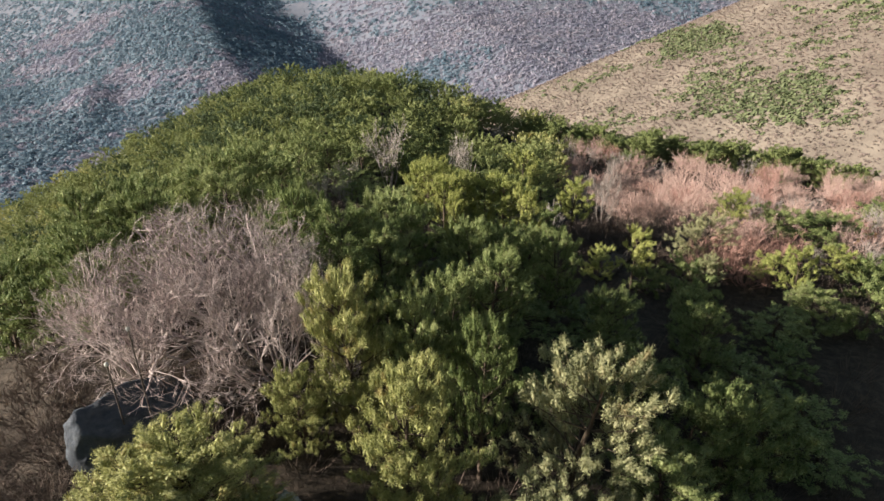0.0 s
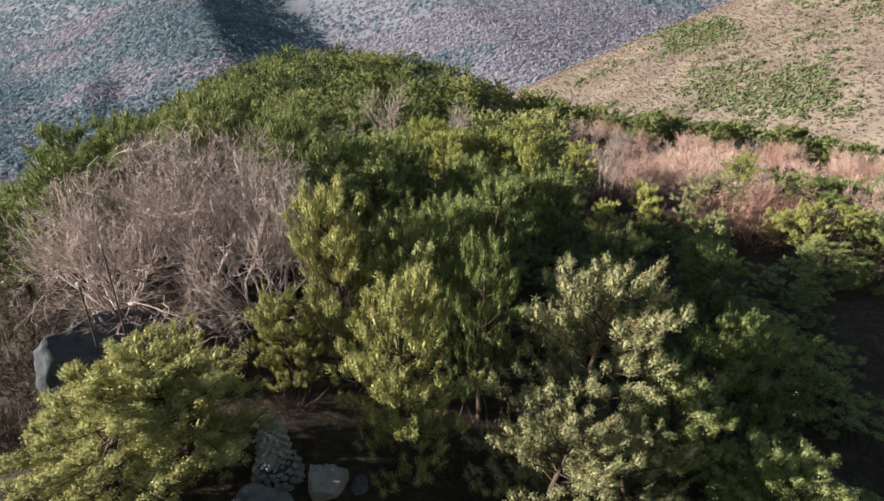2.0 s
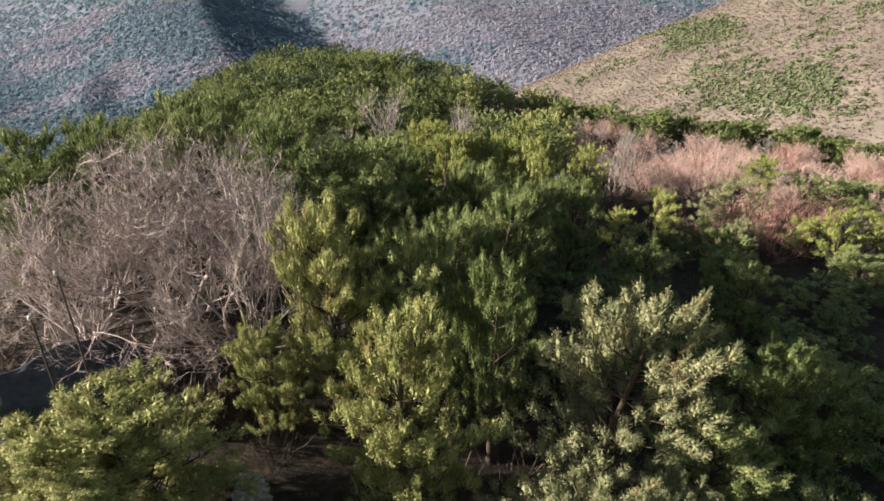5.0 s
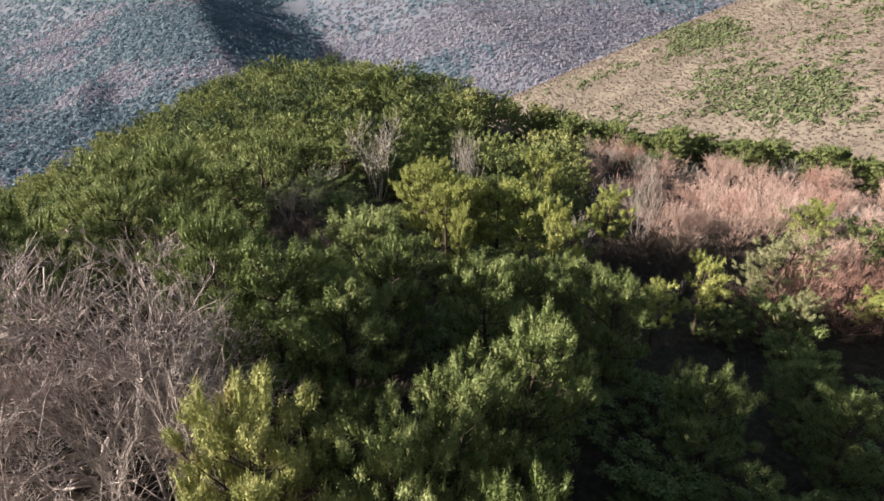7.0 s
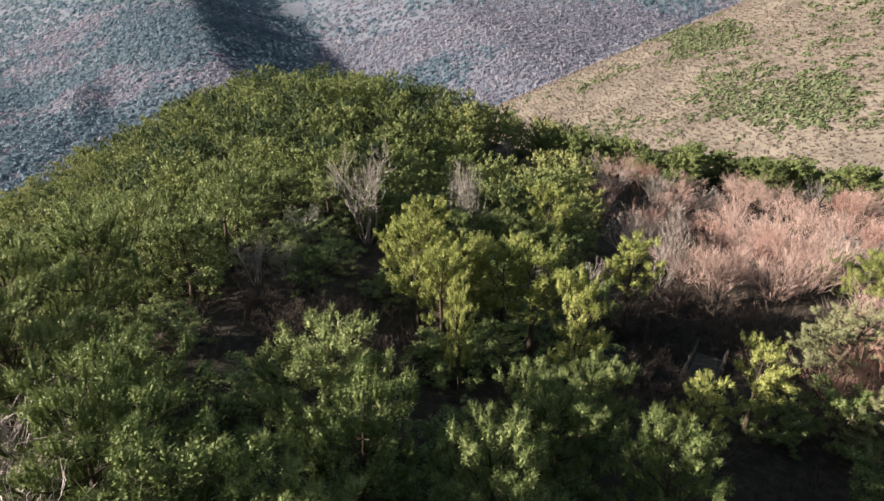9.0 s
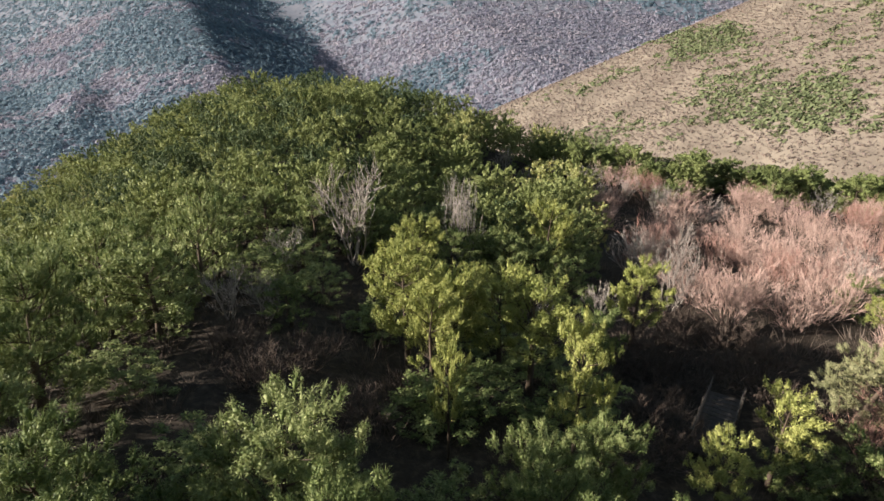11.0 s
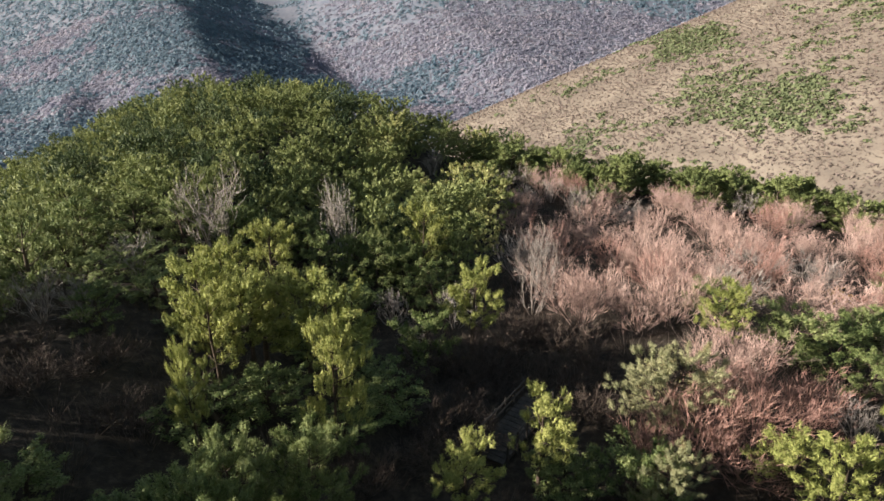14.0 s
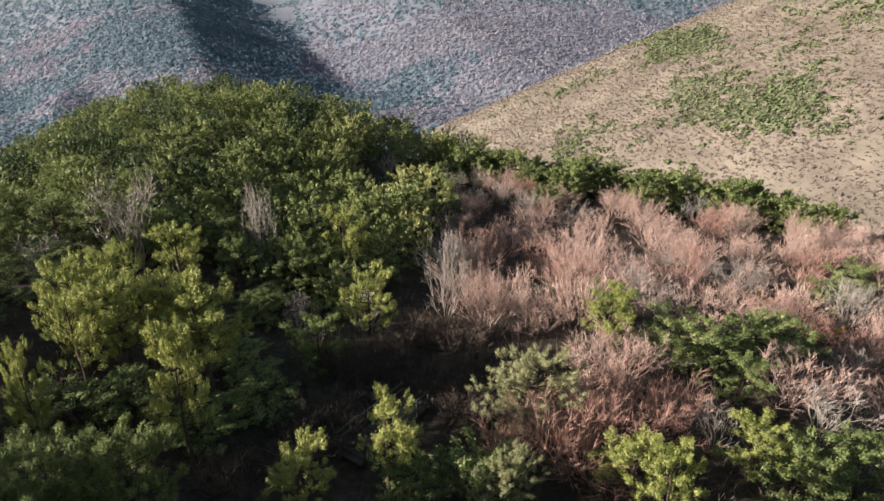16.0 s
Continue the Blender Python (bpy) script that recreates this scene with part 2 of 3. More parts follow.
def bent(p, d, length, steps, wobble, lift, r):
    """A wandering branch from p along d."""
    pts, d = [np.array(p, float)], unit(np.array(d, float))
    for _ in range(steps):
        d = unit(d + r.normal(size=3) * wobble + np.array([0, 0, lift]))
        pts.append(pts[-1] + d * length / steps)
    return np.array(pts), d


def pine_arrays(seed, height, radius, blades, width, spacing=0.66, crown_from=0.08, lean=0.04, gap=0.0, needle=0.24, finger=0.74):
    """Trunk, limbs and upright shoots of one pine at the origin, and the needle tufts that sit along the shoots."""
    r = np.random.default_rng(seed)
    trunk, _ = bent((0, 0, -0.4), (lean * r.normal(), lean * r.normal(), 1), height * 0.93 + 0.4, 9, 0.05, 0.06, r)
    trunk_r = np.linspace(0.030 * height, 0.012, 10)
    limbs, sprigs, tips, ways, longs = [], [], [], [], []

    def shoot(p, way, length):
        pts, d = bent(p, way, length, 3, 0.10, 0.15, r)
        sprigs.append((pts, np.array([0.012, 0.01, 0.008, 0.005])))
        tips.append(pts[1]), ways.append(pts[3] - pts[1]), longs.append(length * 0.66)

    z = height * crown_from
    while z < height * 0.90:
        s = (z / height - crown_from) / (1 - crown_from)
        reach = radius * (0.80 + 0.55 * s if s < 0.35 else 1.02 * (1 - ((s - 0.30) / 0.74) ** 2.0) + 0.04)
        base = np.array([np.interp(z, trunk[:, 2], trunk[:, i]) for i in range(3)])
        turn = r.random() * 6.28
        for k in range(int(3 + r.integers(0, 3))):
            if r.random() < gap:
                continue
            a = turn + k * 6.28 / 4.5 + r.normal() * 0.3
            L = max(0.3, reach * (0.66 + 0.52 * r.random()))
            pts, d = bent(base, (math.cos(a), math.sin(a), 0.10 + 0.70 * s + r.normal() * 0.1), L, 5, 0.10, 0.06, r)
            limbs.append((pts, np.linspace(0.012 + 0.014 * L, 0.006, 6)))
            n_side = max(2, int(L / spacing * 1.95))
            for q in range(n_side):
                u = 0.24 + 0.76 * (q + r.random()) / n_side
                p = np.array([np.interp(u * 5, np.arange(6), pts[:, i]) for i in range(3)])
                side = np.cross(d, (0, 0, 1)) * r.normal() * 0.75
                shoot(p + side * 0.25, d * 0.55 + side * 0.6 + np.array([0, 0, 0.75]), finger * (0.55 + 0.6 * r.random()))
            shoot(pts[-1], d * 0.9 + np.array([0, 0, 0.55]), finger * 0.7)
        z += spacing * (0.85 + 0.4 * r.random())
    shoot(trunk[-1], (0, 0, 1), finger)
    for _ in range(4):
        shoot(trunk[-2] + r.normal(size=3) * 0.08, (r.normal() * 0.4, r.normal() * 0.4, 1), finger)
    tips, ways, longs = np.array(tips), np.array(ways), np.array(longs)
    return (trunk, trunk_r), (limbs, sprigs), joined(cores(tips, ways, longs, needle * 0.31, r), plumes(tips, ways, longs, blades, needle, width, r))


def pine_thing(seed, height, radius, leaf, label, blades=112, width=0.0095, **kw):
    (trunk, trunk_r), (limbs, sprigs), (nv, nf) = pine_arrays(seed, height, radius, blades, width, **kw)
    root = tagged(new("pine_tree"), label, "tree", "pines on the hill")
    mesh_object("trunk", *tubes([(trunk, trunk_r)], 7), PINE_BARK, root, smooth=True)
    mesh_object("branchwork", *joined(tubes(limbs, 3), splinters(sprigs)), PINE_BARK, root)
    mesh_object("crown", nv, nf, leaf, root)
    return root


def branching(seed, height, spread, stems, levels, kids, r0, upright=0.25, wobble=0.12, least=0.008, fan=0.42, low=0.35, short=0.45):
    """Tubes of a leafless tree or shrub with many stems from one base."""
    r = np.random.default_rng(seed)
    thick, fine, hair = [], [], []

    def grow(p, d, length, rad, level):
        steps = 4 if level < 2 else 2 if levels > 3 else 1
        pts, d2 = bent(p, d, length, steps, wobble, upright * 0.25, r)
        (thick if level < 2 else fine if level < levels else hair).append((pts, np.linspace(rad, rad * 0.6, steps + 1)))
        if level >= levels:
            return
        for _ in range(kids):
            u = low + (1 - low) * r.random()
            q = np.array([np.interp(u * steps, np.arange(steps + 1), pts[:, i]) for i in range(3)])
            nd = unit(unit(pts[-1] - pts[0]) + r.normal(size=3) * fan + np.array([0, 0, upright * 0.6]))
            grow(q, nd, length * (short + 0.3 * r.random()), max(rad * 0.5, least), level + 1)

    for k in range(stems):
        a = k * 6.283 / stems + r.normal() * 0.35
        tilt = spread * (0.25 + 0.75 * r.random())
        grow((0.12 * math.cos(a), 0.12 * math.sin(a), -0.3), (math.cos(a) * tilt, math.sin(a) * tilt, 1.0), height * (0.50 + 0.16 * r.random()), r0 * (0.7 + 0.5 * r.random()), 0)
    return thick, fine, hair


def bare_thing(name, seed, height, spread, stems, levels, kids, r0, mat, label, category, group, **kw):
    dome = kw.pop("dome", 0)
    thick, fine, hair = branching(seed, height, spread, stems, levels, kids, r0, **kw)
    if dome:
        ends = np.array([p[0][-1] for p in hair])
        wide, tall = np.percentile(np.hypot(ends[:, 0], ends[:, 1]), dome), np.percentile(ends[:, 2], dome)
        fine, hair = [[p for p in part if (p[0][-1][0] ** 2 + p[0][-1][1] ** 2) / wide ** 2 + max(0.0, p[0][-1][2]) ** 2 / tall ** 2 < 1.25] for part in (fine, hair)]
    root = tagged(new(name), label, category, group)
    for path in thick[::1 + kids]:
        mesh_object("stem", *tubes([path], 5), mat, root, smooth=True)
    rest = [p for i, p in enumerate(thick) if i % (1 + kids)]
    mesh_object("branchwork", *joined(tubes(rest + fine, 3), splinters(hair)), mat, root)
    return root


def scatter_mesh(protos, places, r):
    """Copies of (verts, faces) prototypes joined into one pair of arrays; a place is (x, y, z, scale, turn)."""
    vs, fs, base = [], [], 0
    for x, y, z, s, a in places:
        v, f = protos[int(r.integers(len(protos)))]
        c, n = math.cos(a) * s, math.sin(a) * s
        w = np.empty_like(v)
        w[:, 0], w[:, 1], w[:, 2] = v[:, 0] * c - v[:, 1] * n + x, v[:, 0] * n + v[:, 1] * c + y, v[:, 2] * s + z
        vs.append(w), fs.append(f + base)
        base += len(v)
    return np.concatenate(vs), np.concatenate(fs)


# ---- the land ----
def smoothstep(a, b, x):
    t = np.clip((x - a) / (b - a), 0, 1)
    return t * t * (3 - 2 * t)


def soft_max(a, b, k):
    return 0.5 * (a + b + np.sqrt((a - b) ** 2 + k * k))


CREST_Y = (-400, -40, 0, 15, 28, 42, 60, 85, 109, 122, 180)
CREST_Z = (-90, -26, -20.6, -18.4, -16.2, -17.6, -21.0, -23.4, -25.2, -24.8, -27.0)
CREST_X = (-11, -11, -11, -11, -11, -9, -10, -16, -24, -26, -30)


@functools.lru_cache(None)
def waves(seed):
    r = np.random.default_rng(seed)
    out = []
    for i in range(7):
        a, k = r.random() * 6.283, 0.6 * 1.55 ** i
        out.append((math.cos(a) * k, math.sin(a) * k, r.random() * 6.283, 1 / 1.5 ** i))
    return out


def smooth_noise(x, y, seed):
    """Rolling unevenness from a few crossing waves, about -1 to 1."""
    out = 0 * x
    for c, n, phase, high in waves(seed):
        out = out + np.sin(x * c + y * n + phase + 1.7 * np.sin((y * c - x * n) * 0.6)) * high
    return out / 2.2


def near_land(x, y):
    ridge_z = np.interp(y, CREST_Y, CREST_Z)
    dx = x - np.interp(y, CREST_Y, CREST_X)
    left, dx = np.maximum(-dx, 0), dx - 19 * smoothstep(84, 112, y)
    right = np.maximum(dx, 0)
    wide = 14 + 9 * smoothstep(42, 26, y)
    z = ridge_z - 5.0 * (1 - np.exp(-(right / wide) ** 1.5)) - 0.045 * right
    z = z - 0.48 * (np.sqrt(left ** 2 + 49) - 7)
    over = y - (121 - 0.40 * np.clip(x, -60, 90))
    z = z - 0.31 * (over + np.sqrt(over ** 2 + 30)) - 0.25 * np.maximum(x - 85, 0)
    z = z + 3.2 * np.exp(-((x - 28) / 13) ** 2 - ((y - 53) / 15) ** 2)
    return z + 0.35 * smooth_noise(x / 9, y / 9, 3)


def far_land(x, y):
    floor = -150 + 0 * x
    # grassy hill that rises to the right
    hill = -67 + 0.437 * (x - 154) + 0.051 * (y - 390) + 2.0 * smooth_noise(x / 70, y / 70, 5) - 0.42 * np.maximum(x - 290, 0)
    brow = y - 508
    hill = hill - 0.32 * (brow + np.sqrt(brow ** 2 + 300))
    # wooded mountain behind
    back = -238 + 0.24 * (y - 430) + 6 * smooth_noise(x / 150, y / 150, 8)
    sx, sy = 0.455, -0.890
    s = (x + 280) * -sy + (y - 775) * sx + 10 * smooth_noise(x / 60, y / 60, 2)
    spur = np.where(s < 0, smoothstep(-330, 0, s), np.clip(1 - s / 170, 0, 1) ** 1.1)
    back = back + 65 * spur * smoothstep(430, 620, y) + 46 * smoothstep(150, 350, s)
    s2 = s + 150 - 0.10 * (y - 600)
    back = back + 16 * np.where(s2 < 0, smoothstep(-90, 0, s2), 1 - smoothstep(-4, 40, s2)) * smoothstep(450, 530, y) * smoothstep(730, 640, y)
    back = np.where(y > 1300, back - 0.10 * (y - 1300), back)
    return soft_max(soft_max(hill, back, 8), floor, 12)


def land(x, y):
    x, y = np.asarray(x, float), np.asarray(y, float)
    return soft_max(near_land(x, y), far_land(x, y), 5)


def ground_sheet():
    xs = np.concatenate([-np.geomspace(980, 2600, 9)[::-1], np.arange(-970, -75, 11.0), np.arange(-74, 92, 1.0), np.arange(95, 330, 7.0), np.geomspace(340, 2600, 14)])
    ys = np.concatenate([-np.geomspace(20, 600, 12)[::-1], np.arange(-18, 136, 1.0), np.arange(140, 1000, 9.0), np.geomspace(1010, 3600, 14)])
    X, Y = np.meshgrid(xs, ys, indexing="ij")
    Z = land(X, Y)
    v = np.stack([X, Y, Z], -1).reshape(-1, 3)
    i, j = np.meshgrid(np.arange(len(xs) - 1), np.arange(len(ys) - 1), indexing="ij")
    p = i * len(ys) + j
    f = np.stack([p, p + len(ys), p + len(ys) + 1, p + 1], -1).reshape(-1, 4)
    return tagged(mesh_object("ground", v, f, GROUND, smooth=True), "hilly ground of leaf litter, dry grass and bare earth, blue haze coloured into its far part", "ground", "", "structure")


ground_sheet()


# ---- pines ----
def set_down(ob, x, y, height, radius, turn, sink=0.08):
    """The pose of a plant of that height and crown radius; ob knows its own size."""
    h, w = height / ob["tall"], radius / ob["wide"]
    return pose(x, y, float(land(x, y)) - sink, 0, 0, turn) @ Matrix.Diagonal((w, w, h, 1))


def vertex_array(me):
    co = np.empty(len(me.vertices) * 3, dtype=np.float32)
    me.vertices.foreach_get("co", co)
    return co.reshape(-1, 3)


def sized(ob, part=100):
    """Notes how tall and how wide a new plant has grown, but for its few longest twigs."""
    co = np.concatenate([vertex_array(c.data) for c in ob.children])
    ob["tall"], ob["wide"] = float(np.percentile(co[:, 2], part)), float(np.percentile(np.hypot(co[:, 0], co[:, 1]), 97))
    return ob


def plant(protos, places, label=""):
    """One copy of a prototype at each place (x, y, height, radius); the prototypes themselves take the last places."""
    places = list(places)
    last = places[-len(protos):]
    for i, (x, y, h, w) in enumerate(places[:-len(protos)]):
        ob = protos[i % len(protos)]
        copy_thing(ob, set_down(ob, x, y, h, w, rng.uniform(0, 360)))
    for ob, (x, y, h, w) in zip(protos, last):
        ob.matrix_basis = set_down(ob, x, y, h, w, rng.uniform(0, 360))


def pine_set(seeds, leaf, label, tall, wide, **kw):
    return [sized(pine_thing(s, tall, wide, leaf, label, **kw)) for s in seeds]


YELLOW = [(-3.5, 20.3, 8.5, 2.0), (-1.2, 15.7, 8.4, 2.3), (-7.9, 15.0, 5.7, 2.7), (-9.9, 13.4, 4.9, 2.8), (-5.4, 18.9, 4.8, 1.5)]
GREY = [(20.0, 43.3, 4.9, 2.5), (18.3, 37.7, 3.9, 1.6), (4.9, 17.8, 9.1, 3.1), (3.4, 14.4, 6.2, 2.6), (6.6, 14.6, 5.6, 2.4)]
NEAR_GREEN = [
    (-0.8, 20.6, 8.2, 1.7), (0.3, 23.2, 7.5, 1.9), (2.2, 24.8, 7.8, 2.1), (12.0, 19.4, 6.9, 2.0), (9.0, 26.6, 5.6, 1.8), (13.4, 26.8, 5.2, 1.7),
    (24.3, 33.6, 3.9, 2.2), (-18.2, 29.1, 7.6, 2.4), (-16.4, 31.5, 7.5, 2.4), (-17.2, 25.2, 7.1, 2.4), (-14.9, 29.3, 6.5, 2.3), (-12.0, 32.9, 6.6, 2.4),
    (-13.9, 34.5, 7.5, 2.5), (-13.3, 38.0, 7.5, 2.5), (-5.3, 25.9, 7.5, 2.5), (-3.2, 26.8, 6.8, 2.1), (-3.8, 31.9, 6.6, 2.5), (-7.4, 30.5, 6.4, 2.3),
    (1.6, 28.9, 6.9, 1.9), (4.1, 32.6, 5.9, 1.8), (6.1, 30.2, 6.9, 1.8), (5.7, 36.0, 5.5, 1.7), (3.8, 35.0, 5.2, 1.7),
    (1.6, 18.9, 8.5, 1.5), (-1.8, 30.0, 6.9, 1.9), (-6.8, 27.6, 7.6, 2.0), (-2.3, 23.4, 5.4, 1.6), (14.9, 30.2, 4.2, 1.8), (8.6, 16.5, 6.5, 2.3), (11.4, 14.2, 5.4, 2.2), (9.6, 22.6, 4.8, 2.0)]
BRIGHT = [
    (5.9, 39.6, 7.3, 1.3), (0.9, 38.6, 5.9, 0.8), (14.0, 39.4, 5.3, 1.4), (25.4, 49.6, 4.5, 1.6), (24.7, 37.2, 5.0, 1.3), (-0.8, 56.0, 6.0, 1.8), (1.1, 46.7, 5.8, 2.2), (3.5, 46.0, 6.3, 2.0), (4.9, 44.8, 6.9, 2.1), (-1.4, 50.2, 6.2, 1.9), (-1.0, 45.4, 6.4, 1.8), (0.2, 43.0, 5.8, 1.4),
    (1.0, 45.3, 6.4, 1.9), (11.9, 51.3, 6.2, 1.9), (23.9, 38.8, 3.6, 1.6), (29.4, 40.0, 3.3, 1.7), (10.9, 37.5, 3.9, 1.4), (8.8, 63.0, 7.6, 2.0)]
WIDER = 1.2
LOW = [
    (26.8, 53.5, 3.0, 1.6), (29.2, 48.7, 3.0, 2.0), (31.2, 48.2, 2.8, 1.9), (34.8, 50.9, 3.0, 2.1), (36.6, 51.0, 2.8, 1.9), (48.8, 65.1, 3.0, 2.3),
    (53.5, 68.5, 3.0, 2.1), (30.8, 39.2, 3.2, 1.6), (34.0, 39.6, 3.2, 1.7), (17.4, 38.4, 3.2, 1.7), (15.0, 39.1, 2.2, 1.4),
    (31.7, 45.8, 2.2, 1.4), (9.3, 49.3, 3.5, 1.7), (7.6, 60.3, 4.5, 1.7), (27.8, 33.9, 4.0, 2.0), (15.8, 32.8, 3.5, 1.6),
    (14.6, 20.8, 4.5, 1.9), (10.9, 21.1, 4.5, 1.9), (11.7, 15.5, 4.0, 1.8), (28.4, 90.7, 3.5, 1.8)]
plant(pine_set((31, 32), PINE_YELLOW, "yellowish green pine with browned inner needles beside the rocks", 7.0, 2.2, spacing=0.41), YELLOW)
plant(pine_set((33,), PINE_GREY, "pale grey-green pine with bare limb ends showing", 7.0, 2.4, gap=0.10, spacing=0.52, needle=0.22), GREY)
plant(pine_set((21, 22, 23, 24, 25), PINE, "green pine with upright needle tufts on the hillside", 6.5, 2.0, spacing=0.46, crown_from=0.18), NEAR_GREEN)
plant(pine_set((41, 42, 43), PINE_BRIGHT, "bright sunlit yellow-green pine among darker brush", 6.0, 1.8, crown_from=0.36, blades=72, width=0.0140, needle=0.26, spacing=0.52), BRIGHT)
plant(pine_set((44, 45, 46), PINE, "low bushy green pine among bare shrubs", 3.4, 1.8, blades=60, width=0.0150, spacing=0.50, needle=0.25, finger=0.58), [(x, y, h * 1.05, w * WIDER) for x, y, h, w in LOW])

TAKEN = [(x, y) for x, y, _, _ in YELLOW + GREY + NEAR_GREEN + BRIGHT + LOW]
# clearings: the bare trees, the cairn, the stairs and the shaded leaf litter (x, y, radius)
CLEAR = [(-10.0, 35.0, 2.6), (-3.0, 39.5, 3.6), (-7.0, 41.0, 3.0), (10.5, 40.5, 3.4), (4.9, 15.5, 4.6), (-9.5, 24.0, 5.2), (-13.5, 21.5, 4.0), (-12.4, 18.8, 3.6), (-5.3, 13.6, 4.2), (14.0, 44.0, 4.6), (-5.0, 43.5, 3.0), (-1.5, 42.0, 2.4), (11.0, 47.0, 4.0), (8.0, 51.5, 3.5), (-5.2, 57.2, 3.4), (-4.0, 53.5, 2.6), (-9.0, 48.0, 2.0), (16.0, 49.0, 4.5)]


def free(x, y, room):
    return all((x - a) ** 2 + (y - b) ** 2 > room ** 2 for a, b in TAKEN) and all((x - a) ** 2 + (y - b) ** 2 > c * c for a, b, c in CLEAR)


def grid_places(x0, x1, y0, y1, step, keep):
    out = []
    for gx in np.arange(x0, x1, step):
        for gy in np.arange(y0, y1, step):
            x, y = gx + rng.uniform(-0.42, 0.42) * step, gy + rng.uniform(-0.42, 0.42) * step
            if keep(x, y):
                out.append((float(x), float(y)))
    return out


def under_pines(x, y):
    # unseen pines added left of the view to shade the boulder and cairn
    if y < 19 and x < 1.5:
        return -24 < x < -6.5 - 0.78 * y and free(x, y, 2.0)
    edge = 21 if y < 19 or (y < 33 and rng.random() < 0.4) else 9 if y < 33 else 8.5 + 0.10 * (y - 34)
    return max(-36, -19 - 1.4 * max(0, y - 24)) < x < edge and y > 10 and free(x, y, 2.0)


def fill_height(x, y):
    if x < -12:
        return rng.uniform(4.6, 6.8)
    if x > 8 and y < 30:
        return rng.uniform(1.5, 2.4)
    return rng.uniform(1.7, 2.7) if y < 58 else rng.uniform(3.6, 5.0)


fill = [(x, y, fill_height(x, y), rng.uniform(1.7, 2.4)) for x, y in grid_places(-35, 21, 0, 66, 3.2, under_pines)]
plant(pine_set((51, 52, 53, 54), PINE, "green pine standing close among others", 5.5, 2.0, blades=46, width=0.0185, needle=0.27, spacing=0.66), fill)

# rows of pines along the hill's edge above the far slope
edge_row = [(x, 121 - 0.40 * x - rng.uniform(0.5, 13), rng.uniform(3.8, 6.0), rng.uniform(2.2, 3.2)) for x in np.arange(16, 62, 0.85)]
edge_protos = pine_set((55, 56), PINE_WOOD, "olive green pine on the edge of the hill", 4.4, 2.1, blades=28, width=0.029, spacing=0.56, needle=0.25, finger=0.62)
plant(edge_protos, edge_row)


def wood_place(x, y):
    brim = 127 - 0.40 * x
    return 64 < y < brim and x < 12 + 0.22 * (y - 62) and not (6 < x < 24 and 92 < y < 103) and (x > -56 or rng.random() < 0.55)


protos = [pine_arrays(60 + i, 4.2, 2.0, 15, 0.031, spacing=0.62, needle=0.19, finger=0.50)[2] for i in range(6)]
woods = {"green": [], "dark": [], "yellow": []}
for x, y in grid_places(-104, 40, 62, 165, 3.0, wood_place):
    tone = float(smooth_noise(np.float64(x) / 14, np.float64(y) / 14, 31)) + rng.normal() * 0.5
    kind = "dark" if tone < -0.55 else "yellow" if tone > 0.8 else "green"
    woods[kind].append((x, y, float(land(x, y)), rng.uniform(0.70, 1.45), rng.uniform(0, 6.28)))
for kind, leaf, label in (("green", PINE_WOOD, "wood of small olive green pines over the hill"), ("dark", PINE_DARK, "darker green pines scattered through the hill wood"), ("yellow", PINE_YELLOW, "yellowish pines scattered through the hill wood")):
    tagged(mesh_object("pine_wood", *scatter_mesh(protos, woods[kind], rng), leaf), label, "woods", "", "stuff")


# ---- bare trees and shrubs ----
def bare_set(name, seeds, tall, mat, label, category, group, **kw):
    return [sized(bare_thing(name, s, tall, mat=mat, label=label, category=category, group=group, **kw), 98.5) for s in seeds]


plant(bare_set("bare_tree", (5, 6), 7.0, TREE_TWIG, "wide bare tree with a dense dome of pinkish grey twigs", "tree", "wide bare trees", spread=1.5, stems=12, levels=5, kids=4, r0=0.070, wobble=0.20, upright=0.22, least=0.0065, fan=0.50, low=0.32, short=0.46, dome=91),
      [(-13.8, 22.7, 5.7, 4.8), (-7.3, 22.6, 6.6, 4.4), (-10.0, 24.4, 7.0, 6.2)])
GREY_BARE = [
    (-5.4, 59.5, 7.2, 3.0), (2.3, 64.2, 7.8, 2.0), (16.5, 57.8, 6.6, 2.2), (-9.9, 47.1, 2.8, 1.5), (-8.1, 47.4, 2.5, 1.5), (20.8, 100.3, 3.0, 1.8),
    (14.3, 98.5, 3.0, 1.6), (11.0, 55.2, 3.0, 1.6), (-2.2, 83.4, 3.5, 2.0), (16.8, 101.6, 3.0, 1.8), (11.7, 96.5, 3.0, 1.6), (21.4, 98.8, 3.0, 1.6),
    (-9.0, 54.6, 3.0, 1.6), (6.7, 54.8, 2.5, 1.6), (8.7, 51.1, 2.5, 1.4), (34.7, 43.6, 2.6, 2.0), (28.6, 41.9, 2.2, 1.6), (40.4, 49.6, 2.4, 2.0),
    (18.0, 96.0, 3.4, 2.0), (24.0, 93.0, 3.2, 2.0), (9.0, 101.0, 3.4, 2.0), (47.6, 90.2, 3.6, 3.0)]
plant(bare_set("bare_tree", (71, 72, 73), 5.0, GREY_TWIG, "leafless grey tree with upright branching stems", "tree", "grey bare trees", spread=0.95, stems=9, levels=4, kids=3, r0=0.055, least=0.0125, wobble=0.20, upright=0.34, fan=0.44, low=0.30, short=0.50, dome=96), GREY_BARE)
